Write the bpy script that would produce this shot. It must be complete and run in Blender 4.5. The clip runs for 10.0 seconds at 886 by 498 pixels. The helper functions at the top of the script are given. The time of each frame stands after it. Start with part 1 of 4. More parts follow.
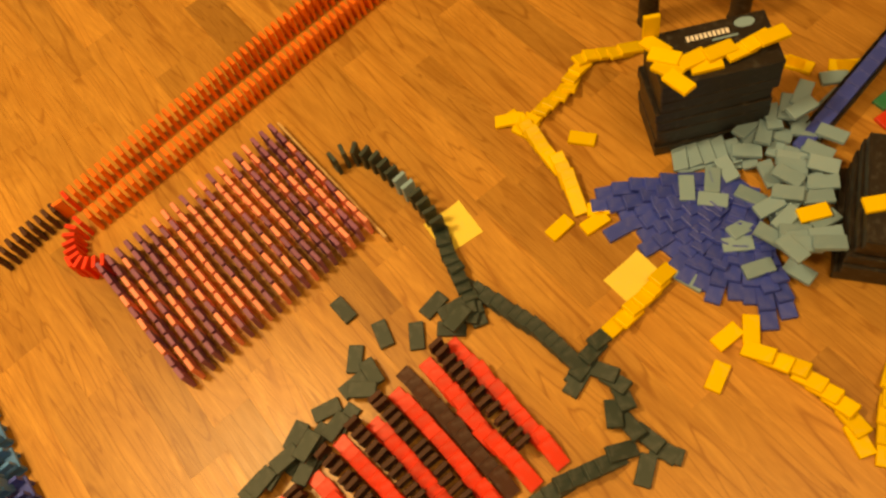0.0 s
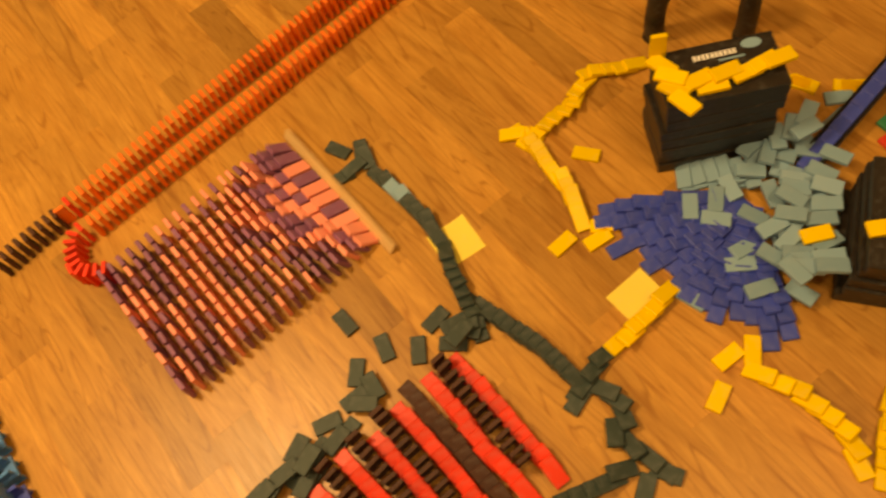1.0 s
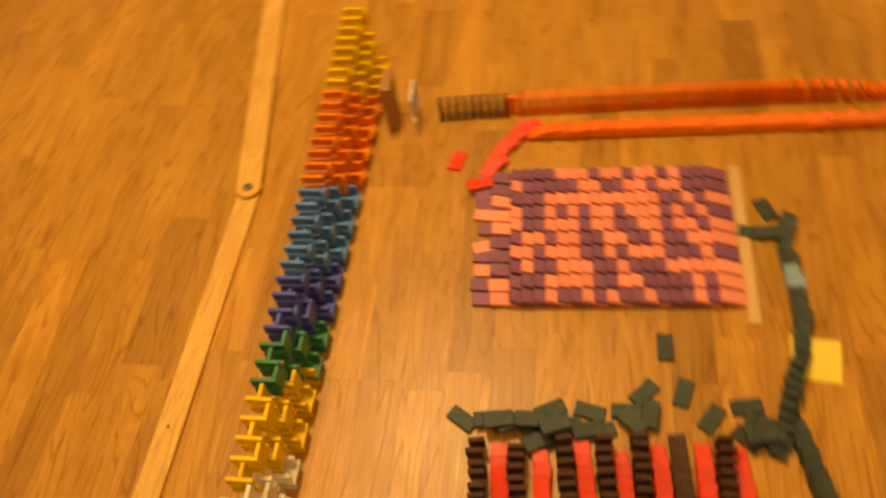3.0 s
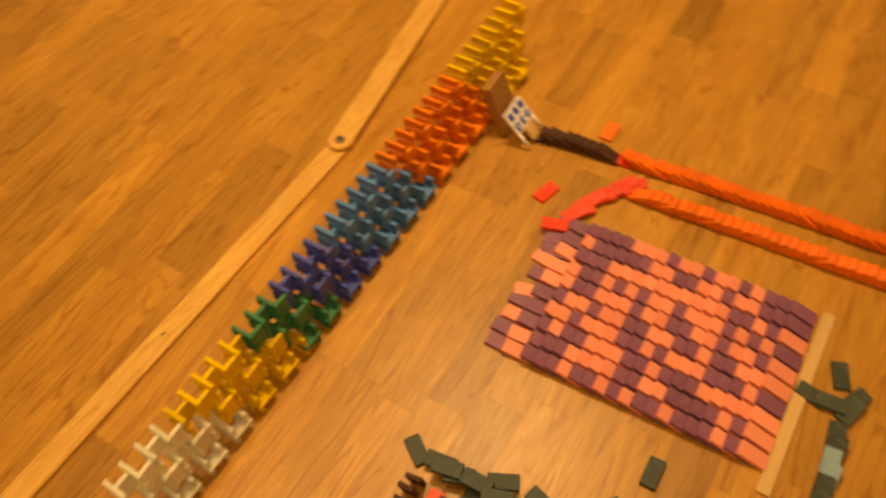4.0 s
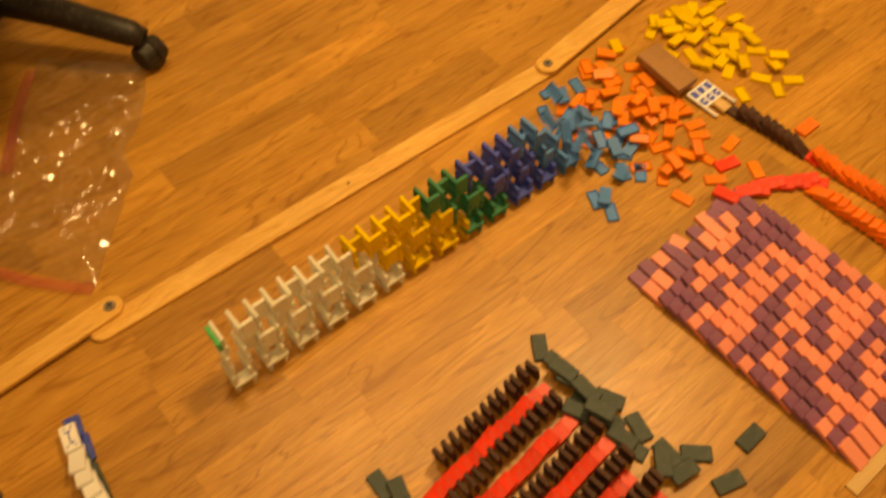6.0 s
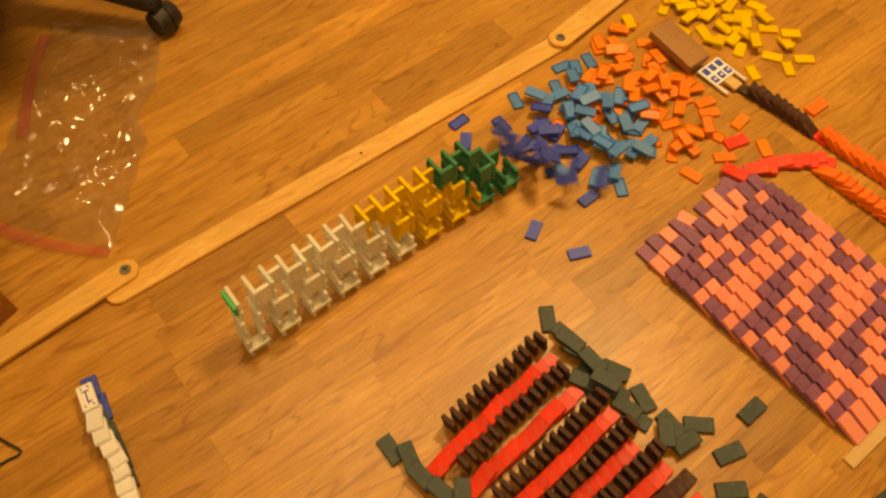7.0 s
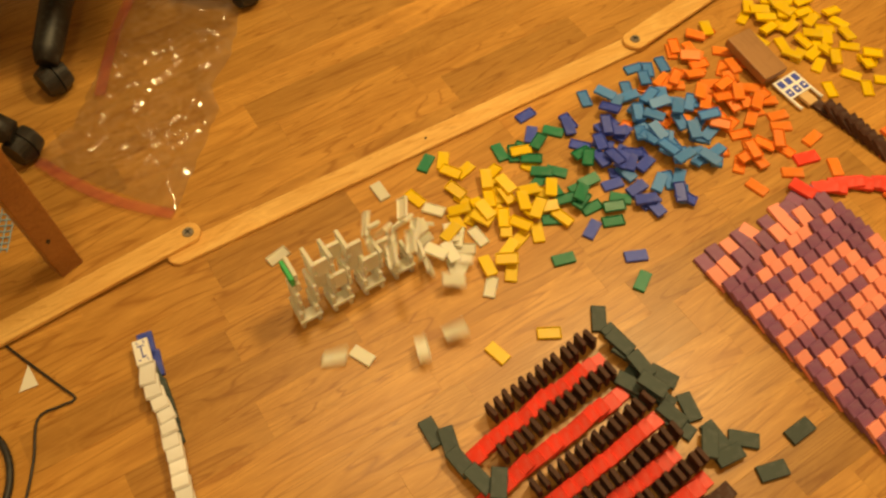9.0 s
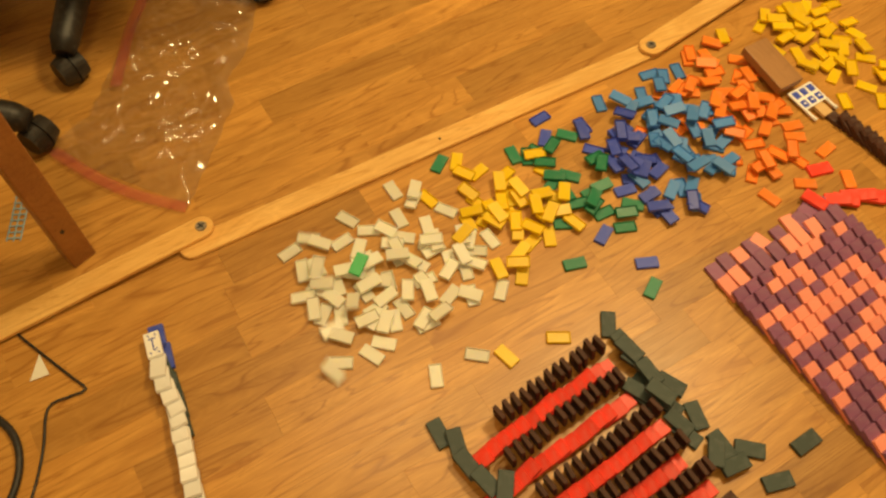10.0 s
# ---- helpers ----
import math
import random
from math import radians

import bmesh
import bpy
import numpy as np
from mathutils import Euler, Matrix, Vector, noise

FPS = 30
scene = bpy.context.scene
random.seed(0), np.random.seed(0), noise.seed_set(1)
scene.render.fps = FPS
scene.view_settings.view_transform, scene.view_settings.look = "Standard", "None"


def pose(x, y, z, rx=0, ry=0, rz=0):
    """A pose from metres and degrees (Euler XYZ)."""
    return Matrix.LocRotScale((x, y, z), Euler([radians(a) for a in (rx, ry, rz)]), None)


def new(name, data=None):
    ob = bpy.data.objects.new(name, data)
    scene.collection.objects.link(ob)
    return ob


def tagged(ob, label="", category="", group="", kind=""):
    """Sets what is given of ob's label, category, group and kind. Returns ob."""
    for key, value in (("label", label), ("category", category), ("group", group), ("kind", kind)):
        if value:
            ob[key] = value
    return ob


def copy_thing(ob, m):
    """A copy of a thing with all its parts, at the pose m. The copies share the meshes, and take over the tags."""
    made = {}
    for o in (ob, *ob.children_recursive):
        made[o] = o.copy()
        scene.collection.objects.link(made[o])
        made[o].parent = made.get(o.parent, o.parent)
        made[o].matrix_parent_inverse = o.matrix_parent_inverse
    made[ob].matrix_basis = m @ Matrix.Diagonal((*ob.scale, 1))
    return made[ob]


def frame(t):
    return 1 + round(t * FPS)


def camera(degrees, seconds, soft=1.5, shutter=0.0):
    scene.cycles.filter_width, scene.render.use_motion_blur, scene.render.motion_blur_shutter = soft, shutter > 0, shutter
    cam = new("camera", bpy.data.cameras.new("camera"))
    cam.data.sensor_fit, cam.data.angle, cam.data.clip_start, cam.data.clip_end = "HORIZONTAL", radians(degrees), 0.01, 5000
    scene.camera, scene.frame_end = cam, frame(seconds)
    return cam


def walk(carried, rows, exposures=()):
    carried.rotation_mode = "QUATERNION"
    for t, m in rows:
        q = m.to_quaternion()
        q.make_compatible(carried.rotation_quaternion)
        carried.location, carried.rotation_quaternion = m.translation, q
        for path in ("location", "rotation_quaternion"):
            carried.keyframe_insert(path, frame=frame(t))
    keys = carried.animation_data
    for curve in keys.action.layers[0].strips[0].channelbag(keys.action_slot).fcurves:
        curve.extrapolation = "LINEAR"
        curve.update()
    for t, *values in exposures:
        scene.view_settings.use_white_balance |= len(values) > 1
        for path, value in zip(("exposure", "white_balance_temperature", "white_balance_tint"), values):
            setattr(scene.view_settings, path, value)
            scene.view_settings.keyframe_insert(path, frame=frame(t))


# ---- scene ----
cam = camera(56.83, 10.0, soft=2.5, shutter=0.9)
# seconds, eye x y z, yaw, pitch, roll
PATH = [
    (0.0, 0.0464, 0.0565, 1.2455, 2.24, -62.11, -21.40),
    (0.5, 0.0691, 0.0703, 1.2527, 3.48, -62.24, -21.44),
    (1.0, 0.0434, 0.0869, 1.2614, 1.71, -62.54, -20.04),
    (1.5, -0.0426, 0.0566, 1.2613, 9.90, -61.11, -17.49),
    (2.0, -0.0674, 0.0476, 1.3020, 15.22, -54.83, -12.45),
    (2.2, -0.0399, 0.0189, 1.2874, 15.87, -53.01, -11.68),
    (2.5, -0.0641, -0.0216, 1.2958, 17.05, -52.68, -10.06),
    (2.7, -0.0886, -0.0728, 1.2720, 24.73, -53.49, -9.96),
    (3.8, 0.0092, 0.2173, 1.1927, 54.15, -54.70, -5.75),
    (4.0, 0.0246, 0.2175, 1.2109, 58.24, -54.95, -5.66),
    (4.5, 0.0895, 0.2098, 1.2045, 67.04, -51.47, -5.54),
    (5.0, 0.1078, 0.1752, 1.2050, 72.60, -53.12, -5.01),
    (5.5, 0.1252, 0.1281, 1.2162, 73.11, -54.46, -2.02),
    (6.0, 0.1367, 0.0866, 1.2351, 74.14, -56.27, -1.28),
    (6.2, 0.1349, 0.0760, 1.2392, 74.24, -57.44, -1.26),
    (7.5, 0.1489, 0.0616, 1.2562, 74.56, -58.41, 0.46),
    (8.0, 0.1533, 0.0614, 1.2557, 76.24, -58.47, 0.25),
    (8.5, 0.1471, 0.0518, 1.2576, 78.10, -58.71, 0.51),
    (9.0, 0.1518, 0.0402, 1.2505, 80.04, -58.57, -0.01),
    (9.5, 0.1508, 0.0307, 1.2585, 80.31, -58.60, 0.62),
    (10.0, 0.1413, 0.0246, 1.2598, 80.31, -58.95, 1.41),
]
walk(cam, [(t, pose(x, y, z, 0, 0, yaw) @ pose(0, 0, 0, 90 + pitch) @ pose(0, 0, 0, 0, 0, roll)) for t, x, y, z, yaw, pitch, roll in PATH],
     exposures=[(0.0, 0.04, 8300, 15), (0.8, 0.02, 8000, 16), (1.4, -0.08, 8200, 19), (2.0, -0.11, 8600, 15), (4.0, -0.29, 8600, 18), (6.2, -0.22, 8500, 17), (7.5, -0.18, 7900, 14), (8.3, -0.16, 7200, 10), (10.0, -0.12, 6600, 7)])

# ---- light ----
world = bpy.data.worlds.new("room_dark")
world.use_nodes = True
world.node_tree.nodes["Background"].inputs[0].default_value = (1.0, 0.80, 0.55, 1)
world.node_tree.nodes["Background"].inputs[1].default_value = 0.08
scene.world = world

lamp = bpy.data.lights.new("ceiling_lamp", "AREA")
lamp.shape, lamp.size = "DISK", 0.45
lamp.energy, lamp.color = 50.0, (1.0, 0.73, 0.34)
lamp_ob = new("ceiling_lamp", lamp)
lamp_ob.matrix_basis = pose(-1.05, 1.08, 2.42)
# added fill with no known fixture, brightens the floor on the +x side
second = bpy.data.lights.new("fill_light_east", "AREA")
second.shape, second.size = "DISK", 0.45
second.energy, second.color = 17.0, (1.0, 0.73, 0.34)
second_ob = new("fill_light_east", second)
second_ob.matrix_basis = pose(0.80, -0.10, 2.42)
# extra light, no fixture known here, lifts the floor near the bag and desk leg
third = bpy.data.lights.new("fill_light_west", "AREA")
third.shape, third.size = "DISK", 0.30
third.energy, third.color = 17.0, (1.0, 0.73, 0.34)
third_ob = new("fill_light_west", third)
third_ob.matrix_basis = pose(-1.15, 0.00, 2.42)


# ---- materials ----
def nodes(name):
    mat = bpy.data.materials.new(name)
    mat.use_nodes = True
    nt = mat.node_tree
    return mat, nt, nt.nodes["Principled BSDF"], nt.links.new


def node(nt, kind, **values):
    n = nt.nodes.new(kind)
    for key, value in values.items():
        if key in n.inputs:
            n.inputs[key].default_value = value
    return n


def mixed(nt, fac, a, b, mode="MIX"):
    """Mix of two colours; each of fac, a, b is a socket or a value."""
    m = nt.nodes.new("ShaderNodeMix")
    m.data_type, m.blend_type = "RGBA", mode
    for k, v in ((0, fac), (6, a), (7, b)):
        if hasattr(v, "is_output"):
            nt.links.new(v, m.inputs[k])
        else:
            m.inputs[k].default_value = v
    return m.outputs[2]


def plastic(name, rgb, rough=0.38, vary=0.12, clear=0.0):
    """Moulded plastic: small tone change from piece to piece, scuffs and a fine grain."""
    mat, nt, bsdf, link = nodes(name)
    info = nt.nodes.new("ShaderNodeObjectInfo")
    tex = nt.nodes.new("ShaderNodeTexCoord")
    dark = tuple(c * (1 - vary) for c in rgb) + (1,)
    light = tuple(min(1, c * (1 + vary)) for c in rgb) + (1,)
    tone = mixed(nt, info.outputs["Random"], dark, light)
    scuff = node(nt, "ShaderNodeTexNoise", Scale=90.0, Detail=4.0)
    link(tex.outputs["Object"], scuff.inputs["Vector"])
    ramp = node(nt, "ShaderNodeMapRange")
    ramp.inputs[1].default_value, ramp.inputs[2].default_value = 0.52, 0.75
    ramp.inputs[3].default_value, ramp.inputs[4].default_value = 0.0, 0.16
    link(scuff.outputs["Fac"], ramp.inputs[0])
    link(mixed(nt, ramp.outputs[0], tone, (*[0.5 * c + 0.25 for c in rgb], 1)), bsdf.inputs["Base Color"])
    r = node(nt, "ShaderNodeMapRange")
    r.inputs[3].default_value, r.inputs[4].default_value = rough - 0.08, rough + 0.14
    link(scuff.outputs["Fac"], r.inputs[0])
    link(r.outputs[0], bsdf.inputs["Roughness"])
    if clear:
        bsdf.inputs["Subsurface Weight"].default_value = clear
        bsdf.inputs["Subsurface Radius"].default_value = (0.006, 0.005, 0.003)
    bump = node(nt, "ShaderNodeBump", Strength=0.08, Distance=0.0006)
    link(scuff.outputs["Fac"], bump.inputs["Height"])
    link(bump.outputs[0], bsdf.inputs["Normal"])
    return mat


def wood(name, tones, grain_deg, island=False, scale=1.0, rough=0.36, random_tone=True, contrast=1.0, lines=0.38):
    """Varnished wood with long grain along grain_deg (world), its tone picked per piece."""
    mat, nt, bsdf, link = nodes(name)
    geo = nt.nodes.new("ShaderNodeNewGeometry")
    info = nt.nodes.new("ShaderNodeObjectInfo")
    rnd = geo.outputs["Random Per Island"] if island else info.outputs["Random"]
    turn = node(nt, "ShaderNodeVectorRotate")
    turn.rotation_type = "Z_AXIS"
    turn.inputs["Angle"].default_value = radians(-grain_deg)
    link(geo.outputs["Position"], turn.inputs["Vector"])
    shift = nt.nodes.new("ShaderNodeVectorMath")
    shift.operation = "MULTIPLY_ADD"
    comb = nt.nodes.new("ShaderNodeCombineXYZ")
    for k in range(3):
        link(rnd, comb.inputs[k])
    shift.inputs[1].default_value = (31.0, 17.0, 9.0)
    link(comb.outputs[0], shift.inputs[0])
    link(turn.outputs[0], shift.inputs[2])

    def stretched(sx, sy, detail, distortion=0.0, rough_=0.6):
        mp = nt.nodes.new("ShaderNodeMapping")
        mp.inputs["Scale"].default_value = (sx * scale, sy * scale, sy * scale)
        link(shift.outputs[0], mp.inputs["Vector"])
        n = node(nt, "ShaderNodeTexNoise", Scale=1.0, Detail=detail, Roughness=rough_, Distortion=distortion)
        link(mp.outputs[0], n.inputs["Vector"])
        return n.outputs["Fac"]

    figure = stretched(3.2, 20.0, 5.0, 1.6)
    fine = stretched(16.0, 260.0, 3.0, 0.3)
    patch = stretched(1.3, 3.0, 2.0)
    a, b, c = ((*t, 1) for t in tones)
    ramp = nt.nodes.new("ShaderNodeValToRGB")
    ramp.color_ramp.elements[0].position, ramp.color_ramp.elements[1].position = 0.5 - 0.16 / contrast, 0.5 + 0.16 / contrast
    ramp.color_ramp.elements[0].color, ramp.color_ramp.elements[1].color = a, b
    link(figure, ramp.inputs["Fac"])
    rings = nt.nodes.new("ShaderNodeMath")
    rings.operation = "PINGPONG"
    rings.inputs[1].default_value = 0.5
    mul = nt.nodes.new("ShaderNodeMath")
    mul.operation = "MULTIPLY"
    mul.inputs[1].default_value = 11.0
    link(stretched(2.0, 9.0, 2.0, 2.2), mul.inputs[0])
    link(mul.outputs[0], rings.inputs[0])
    col = mixed(nt, 0.26, ramp.outputs["Color"], mixed(nt, rings.outputs[0], c, b), "MIX")
    loops = nt.nodes.new("ShaderNodeMath")
    loops.operation = "PINGPONG"
    loops.inputs[1].default_value = 0.5
    many = nt.nodes.new("ShaderNodeMath")
    many.operation = "MULTIPLY"
    many.inputs[1].default_value = 17.0
    link(stretched(0.9, 11.0, 2.5, 0.5), many.inputs[0])
    link(many.outputs[0], loops.inputs[0])
    thin = node(nt, "ShaderNodeMapRange")
    thin.inputs[1].default_value, thin.inputs[2].default_value, thin.inputs[3].default_value, thin.inputs[4].default_value = 0.0, 0.12, lines, 0.0
    link(loops.outputs[0], thin.inputs[0])
    col = mixed(nt, thin.outputs[0], col, c)
    fr = node(nt, "ShaderNodeMapRange")
    fr.inputs[1].default_value, fr.inputs[2].default_value, fr.inputs[3].default_value, fr.inputs[4].default_value = 0.35, 0.7, 0.0, 0.28
    link(fine, fr.inputs[0])
    col = mixed(nt, fr.outputs[0], col, c)
    pr = node(nt, "ShaderNodeMapRange")
    pr.inputs[1].default_value, pr.inputs[2].default_value, pr.inputs[3].default_value, pr.inputs[4].default_value = 0.3, 0.7, 0.86, 1.14
    link(patch, pr.inputs[0])
    tone = nt.nodes.new("ShaderNodeMath")
    tone.operation = "MULTIPLY"
    tone.inputs[1].default_value = 1.0
    link(pr.outputs[0], tone.inputs[0])
    if random_tone:
        rr = nt.nodes.new("ShaderNodeValToRGB")
        rr.color_ramp.elements[0].color, rr.color_ramp.elements[1].color = (0.84, 0.84, 0.84, 1), (1.06, 1.06, 1.06, 1)
        e = rr.color_ramp.elements.new(0.16)
        e.color = (0.92, 0.92, 0.92, 1)
        link(rnd, rr.inputs["Fac"])
        link(rr.outputs["Color"], tone.inputs[1])
    hsv = nt.nodes.new("ShaderNodeHueSaturation")
    link(tone.outputs[0], hsv.inputs["Value"])
    link(col, hsv.inputs["Color"])
    link(hsv.outputs["Color"], bsdf.inputs["Base Color"])
    rg = node(nt, "ShaderNodeMapRange")
    rg.inputs[3].default_value, rg.inputs[4].default_value = rough - 0.07, rough + 0.10
    link(fine, rg.inputs[0])
    link(rg.outputs[0], bsdf.inputs["Roughness"])
    bump = node(nt, "ShaderNodeBump", Strength=0.12, Distance=0.0008)
    link(fine, bump.inputs["Height"])
    link(bump.outputs[0], bsdf.inputs["Normal"])
    return mat


PLANK_DEG = 112.3
OAK = ((0.48, 0.235, 0.048), (0.69, 0.37, 0.088), (0.30, 0.115, 0.018))
m_floor = wood("oak_laminate", OAK, PLANK_DEG, rough=0.37, contrast=1.0, lines=0.72)
m_floor_far = wood("oak_laminate_far", OAK, PLANK_DEG, island=True, rough=0.37, contrast=1.0, lines=0.72)
m_floor_dark = wood("oak_laminate_dark", tuple(tuple(0.80 * v for v in tone) for tone in OAK), PLANK_DEG, rough=0.37, contrast=1.0, lines=0.72)
m_pine = wood("pine_slat", ((0.78, 0.45, 0.125), (0.93, 0.61, 0.21), (0.50, 0.23, 0.05)), 110, random_tone=False, scale=1.3, rough=0.40, contrast=1.3, lines=0.5)
m_stick = wood("pale_stick", ((0.66, 0.44, 0.20), (0.74, 0.52, 0.26), (0.55, 0.34, 0.14)), -66, random_tone=False, rough=0.55)
m_block = wood("brown_board", ((0.36, 0.185, 0.07), (0.43, 0.225, 0.09), (0.27, 0.13, 0.045)), 25, random_tone=False, rough=0.5)
m_post = wood("stained_pine", ((0.29, 0.115, 0.028), (0.37, 0.16, 0.04), (0.16, 0.055, 0.013)), 0, random_tone=False, rough=0.4)
COLOURS = {
    "orange": (0.88, 0.185, 0.03), "red": (0.80, 0.042, 0.020), "pink": (0.95, 0.315, 0.235), "purple": (0.25, 0.092, 0.20),
    "yellow": (0.90, 0.61, 0.008), "blue": (0.042, 0.075, 0.48), "sky": (0.062, 0.225, 0.60), "green": (0.012, 0.19, 0.095),
    "dark": (0.030, 0.050, 0.046), "cream": (0.93, 0.91, 0.78), "grey": (0.215, 0.37, 0.50), "black": (0.060, 0.019, 0.010),
    "mint": (0.04, 0.42, 0.12), "white": (0.86, 0.86, 0.86),
}
PAINT = {k: plastic("plastic_" + k, v, rough=0.68 if k == "black" else (0.55 if k in ("purple", "pink", "dark") else 0.42), clear=0.25 if k == "cream" else 0.0) for k, v in COLOURS.items()}
m_blackplastic = plastic("black_plastic", (0.014, 0.011, 0.009), rough=0.45)
m_steel = plastic("screw_steel", (0.42, 0.40, 0.36), rough=0.35)
m_steel.node_tree.nodes["Principled BSDF"].inputs["Metallic"].default_value = 0.9
m_note = plastic("note_paper", (0.90, 0.72, 0.13), rough=0.85, vary=0.03)
m_paper = plastic("white_paper", (0.80, 0.78, 0.70), rough=0.85, vary=0.03)
m_wall = plastic("painted_wall", (0.80, 0.75, 0.66), rough=0.8, vary=0.03)
m_cable = plastic("cable_rubber", (0.015, 0.013, 0.012), rough=0.5)


# ---- mesh helpers ----
def mesh_of(bm, name, mat):
    data = bpy.data.meshes.new(name)
    bm.to_mesh(data)
    bm.free()
    for m in (mat if isinstance(mat, (list, tuple)) else (mat,)):
        data.materials.append(m)
    return data


def part(name, bm, mat, parent=None, label="", m=None):
    ob = new(name, mesh_of(bm, name, mat))
    ob.parent = parent
    if m is not None:
        ob.matrix_basis = m
    return tagged(ob, label)


def box(bm, sx, sy, sz, m=Matrix(), bevel=0.0, seg=1):
    """A box of that size about m's origin, with rounded edges."""
    made = bmesh.ops.create_cube(bm, size=1.0, matrix=m @ Matrix.Diagonal((sx, sy, sz, 1)))
    verts = made["verts"]
    if bevel:
        edges = list({e for v in verts for e in v.link_edges})
        bmesh.ops.bevel(bm, geom=edges, offset=bevel, segments=seg, affect="EDGES", profile=0.6)
    return bm


def tube(points, radius, sides=8):
    """A bent tube along points, as a bmesh; radius is one value or one for each point."""
    bm, rings = bmesh.new(), []
    pts = [Vector(p) for p in points]
    radii = radius if isinstance(radius, (list, tuple)) else [radius] * len(pts)
    for k, p in enumerate(pts):
        way = (pts[min(k + 1, len(pts) - 1)] - pts[max(k - 1, 0)]).normalized()
        q = way.to_track_quat("Z", "Y")
        rings.append([bm.verts.new(p + q @ Vector((math.cos(a) * radii[k], math.sin(a) * radii[k], 0))) for a in (2 * math.pi * i / sides for i in range(sides))])
    for a, b in zip(rings, rings[1:]):
        for i in range(sides):
            bm.faces.new((a[i], a[(i + 1) % sides], b[(i + 1) % sides], b[i])).smooth = True
    bm.faces.new(rings[0][::-1])
    bm.faces.new(rings[-1])
    return bm


def smooth_line(points, step):
    """Points about step apart on a smooth curve through the given ones."""
    p = [Vector(q) for q in points]
    p = [2 * p[0] - p[1]] + p + [2 * p[-1] - p[-2]]
    fine = []
    for a, b, c, d in zip(p, p[1:], p[2:], p[3:]):
        for k in range(24):
            t = k / 24
            fine.append(0.5 * (2 * b + (c - a) * t + (2 * a - 5 * b + 4 * c - d) * t * t + (3 * b - a - 3 * c + d) * t ** 3))
    fine.append(p[-2])
    out, left = [fine[0]], step
    for a, b in zip(fine, fine[1:]):
        gap = (b - a).length
        while gap >= left > 0:
            a = a + (b - a) * (left / gap)
            out.append(a.copy())
            gap, left = (b - a).length, step
        left -= gap
    return out


# ---- the setting ----
floor = tagged(new("floor"), "warm oak laminate floor of narrow staves", "floor", kind="structure")


def make_room():
    lo, hi, top, th = Vector((-3.2, -2.2)), Vector((2.6, 3.6)), 2.5, 0.12
    mid, size = (lo + hi) / 2, hi - lo
    for name, sx, sy, x, y in (("wall_north", size.x, th, mid.x, hi.y + th / 2), ("wall_south", size.x, th, mid.x, lo.y - th / 2),
                               ("wall_east", th, size.y + 2 * th, hi.x + th / 2, mid.y), ("wall_west", th, size.y + 2 * th, lo.x - th / 2, mid.y)):
        ob = part(name, box(bmesh.new(), sx, sy, top + 0.1), m_wall, m=pose(x, y, top / 2 - 0.05))
        tagged(ob, "plain painted room wall out of view", "wall", kind="structure")
    ob = part("ceiling", box(bmesh.new(), size.x + 2 * th, size.y + 2 * th, 0.1), m_wall, m=pose(mid.x, mid.y, top + 0.05))
    tagged(ob, "plain painted ceiling out of view", "ceiling", kind="structure")
    ob = part("subfloor", box(bmesh.new(), size.x + 2 * th, size.y + 2 * th, 0.05), m_block, floor, m=pose(mid.x, mid.y, -0.0345))


STAVE, FIRST_ROW = 0.0728, 0.117
# darker staves: row, start and end along the planks
DARK_STAVES = {0: ((0.33, 0.667),), 1: ((0.862, 1.17), (1.605, 1.755)), 9: ((0.605, 0.93),), 5: ((-0.36, -0.010),), 16: ((0.485, 0.80),), 11: ((0.23, 0.54),),
               -4: ((0.62, 0.96),), -6: ((1.18, 1.50),), 3: ((1.30, 1.55),), 7: ((0.02, 0.30),), -9: ((0.34, 0.66),)}


def stave_grid():
    """Staves of the laminate: (middle along, middle across, length, dark) in the planks' own axes."""
    rng = random.Random(5)
    out = []
    for row in range(-70, 70):
        middle = FIRST_ROW + STAVE * (row + 0.5)
        spans = [(a, b) for a, b in DARK_STAVES.get(row, ())]
        at = -5.0 + rng.random() * 0.3
        while at < 5.0:
            length = rng.choice((0.22, 0.28, 0.34, 0.42))
            if spans and at + length > spans[0][0] - 0.10:
                a, b = spans.pop(0)
                out.append(((at + a) / 2, middle, a - at, False))
                out.append(((a + b) / 2, middle, b - a, True))
                at = b
            else:
                out.append((at + length / 2, middle, length, False))
                at += length
    return out


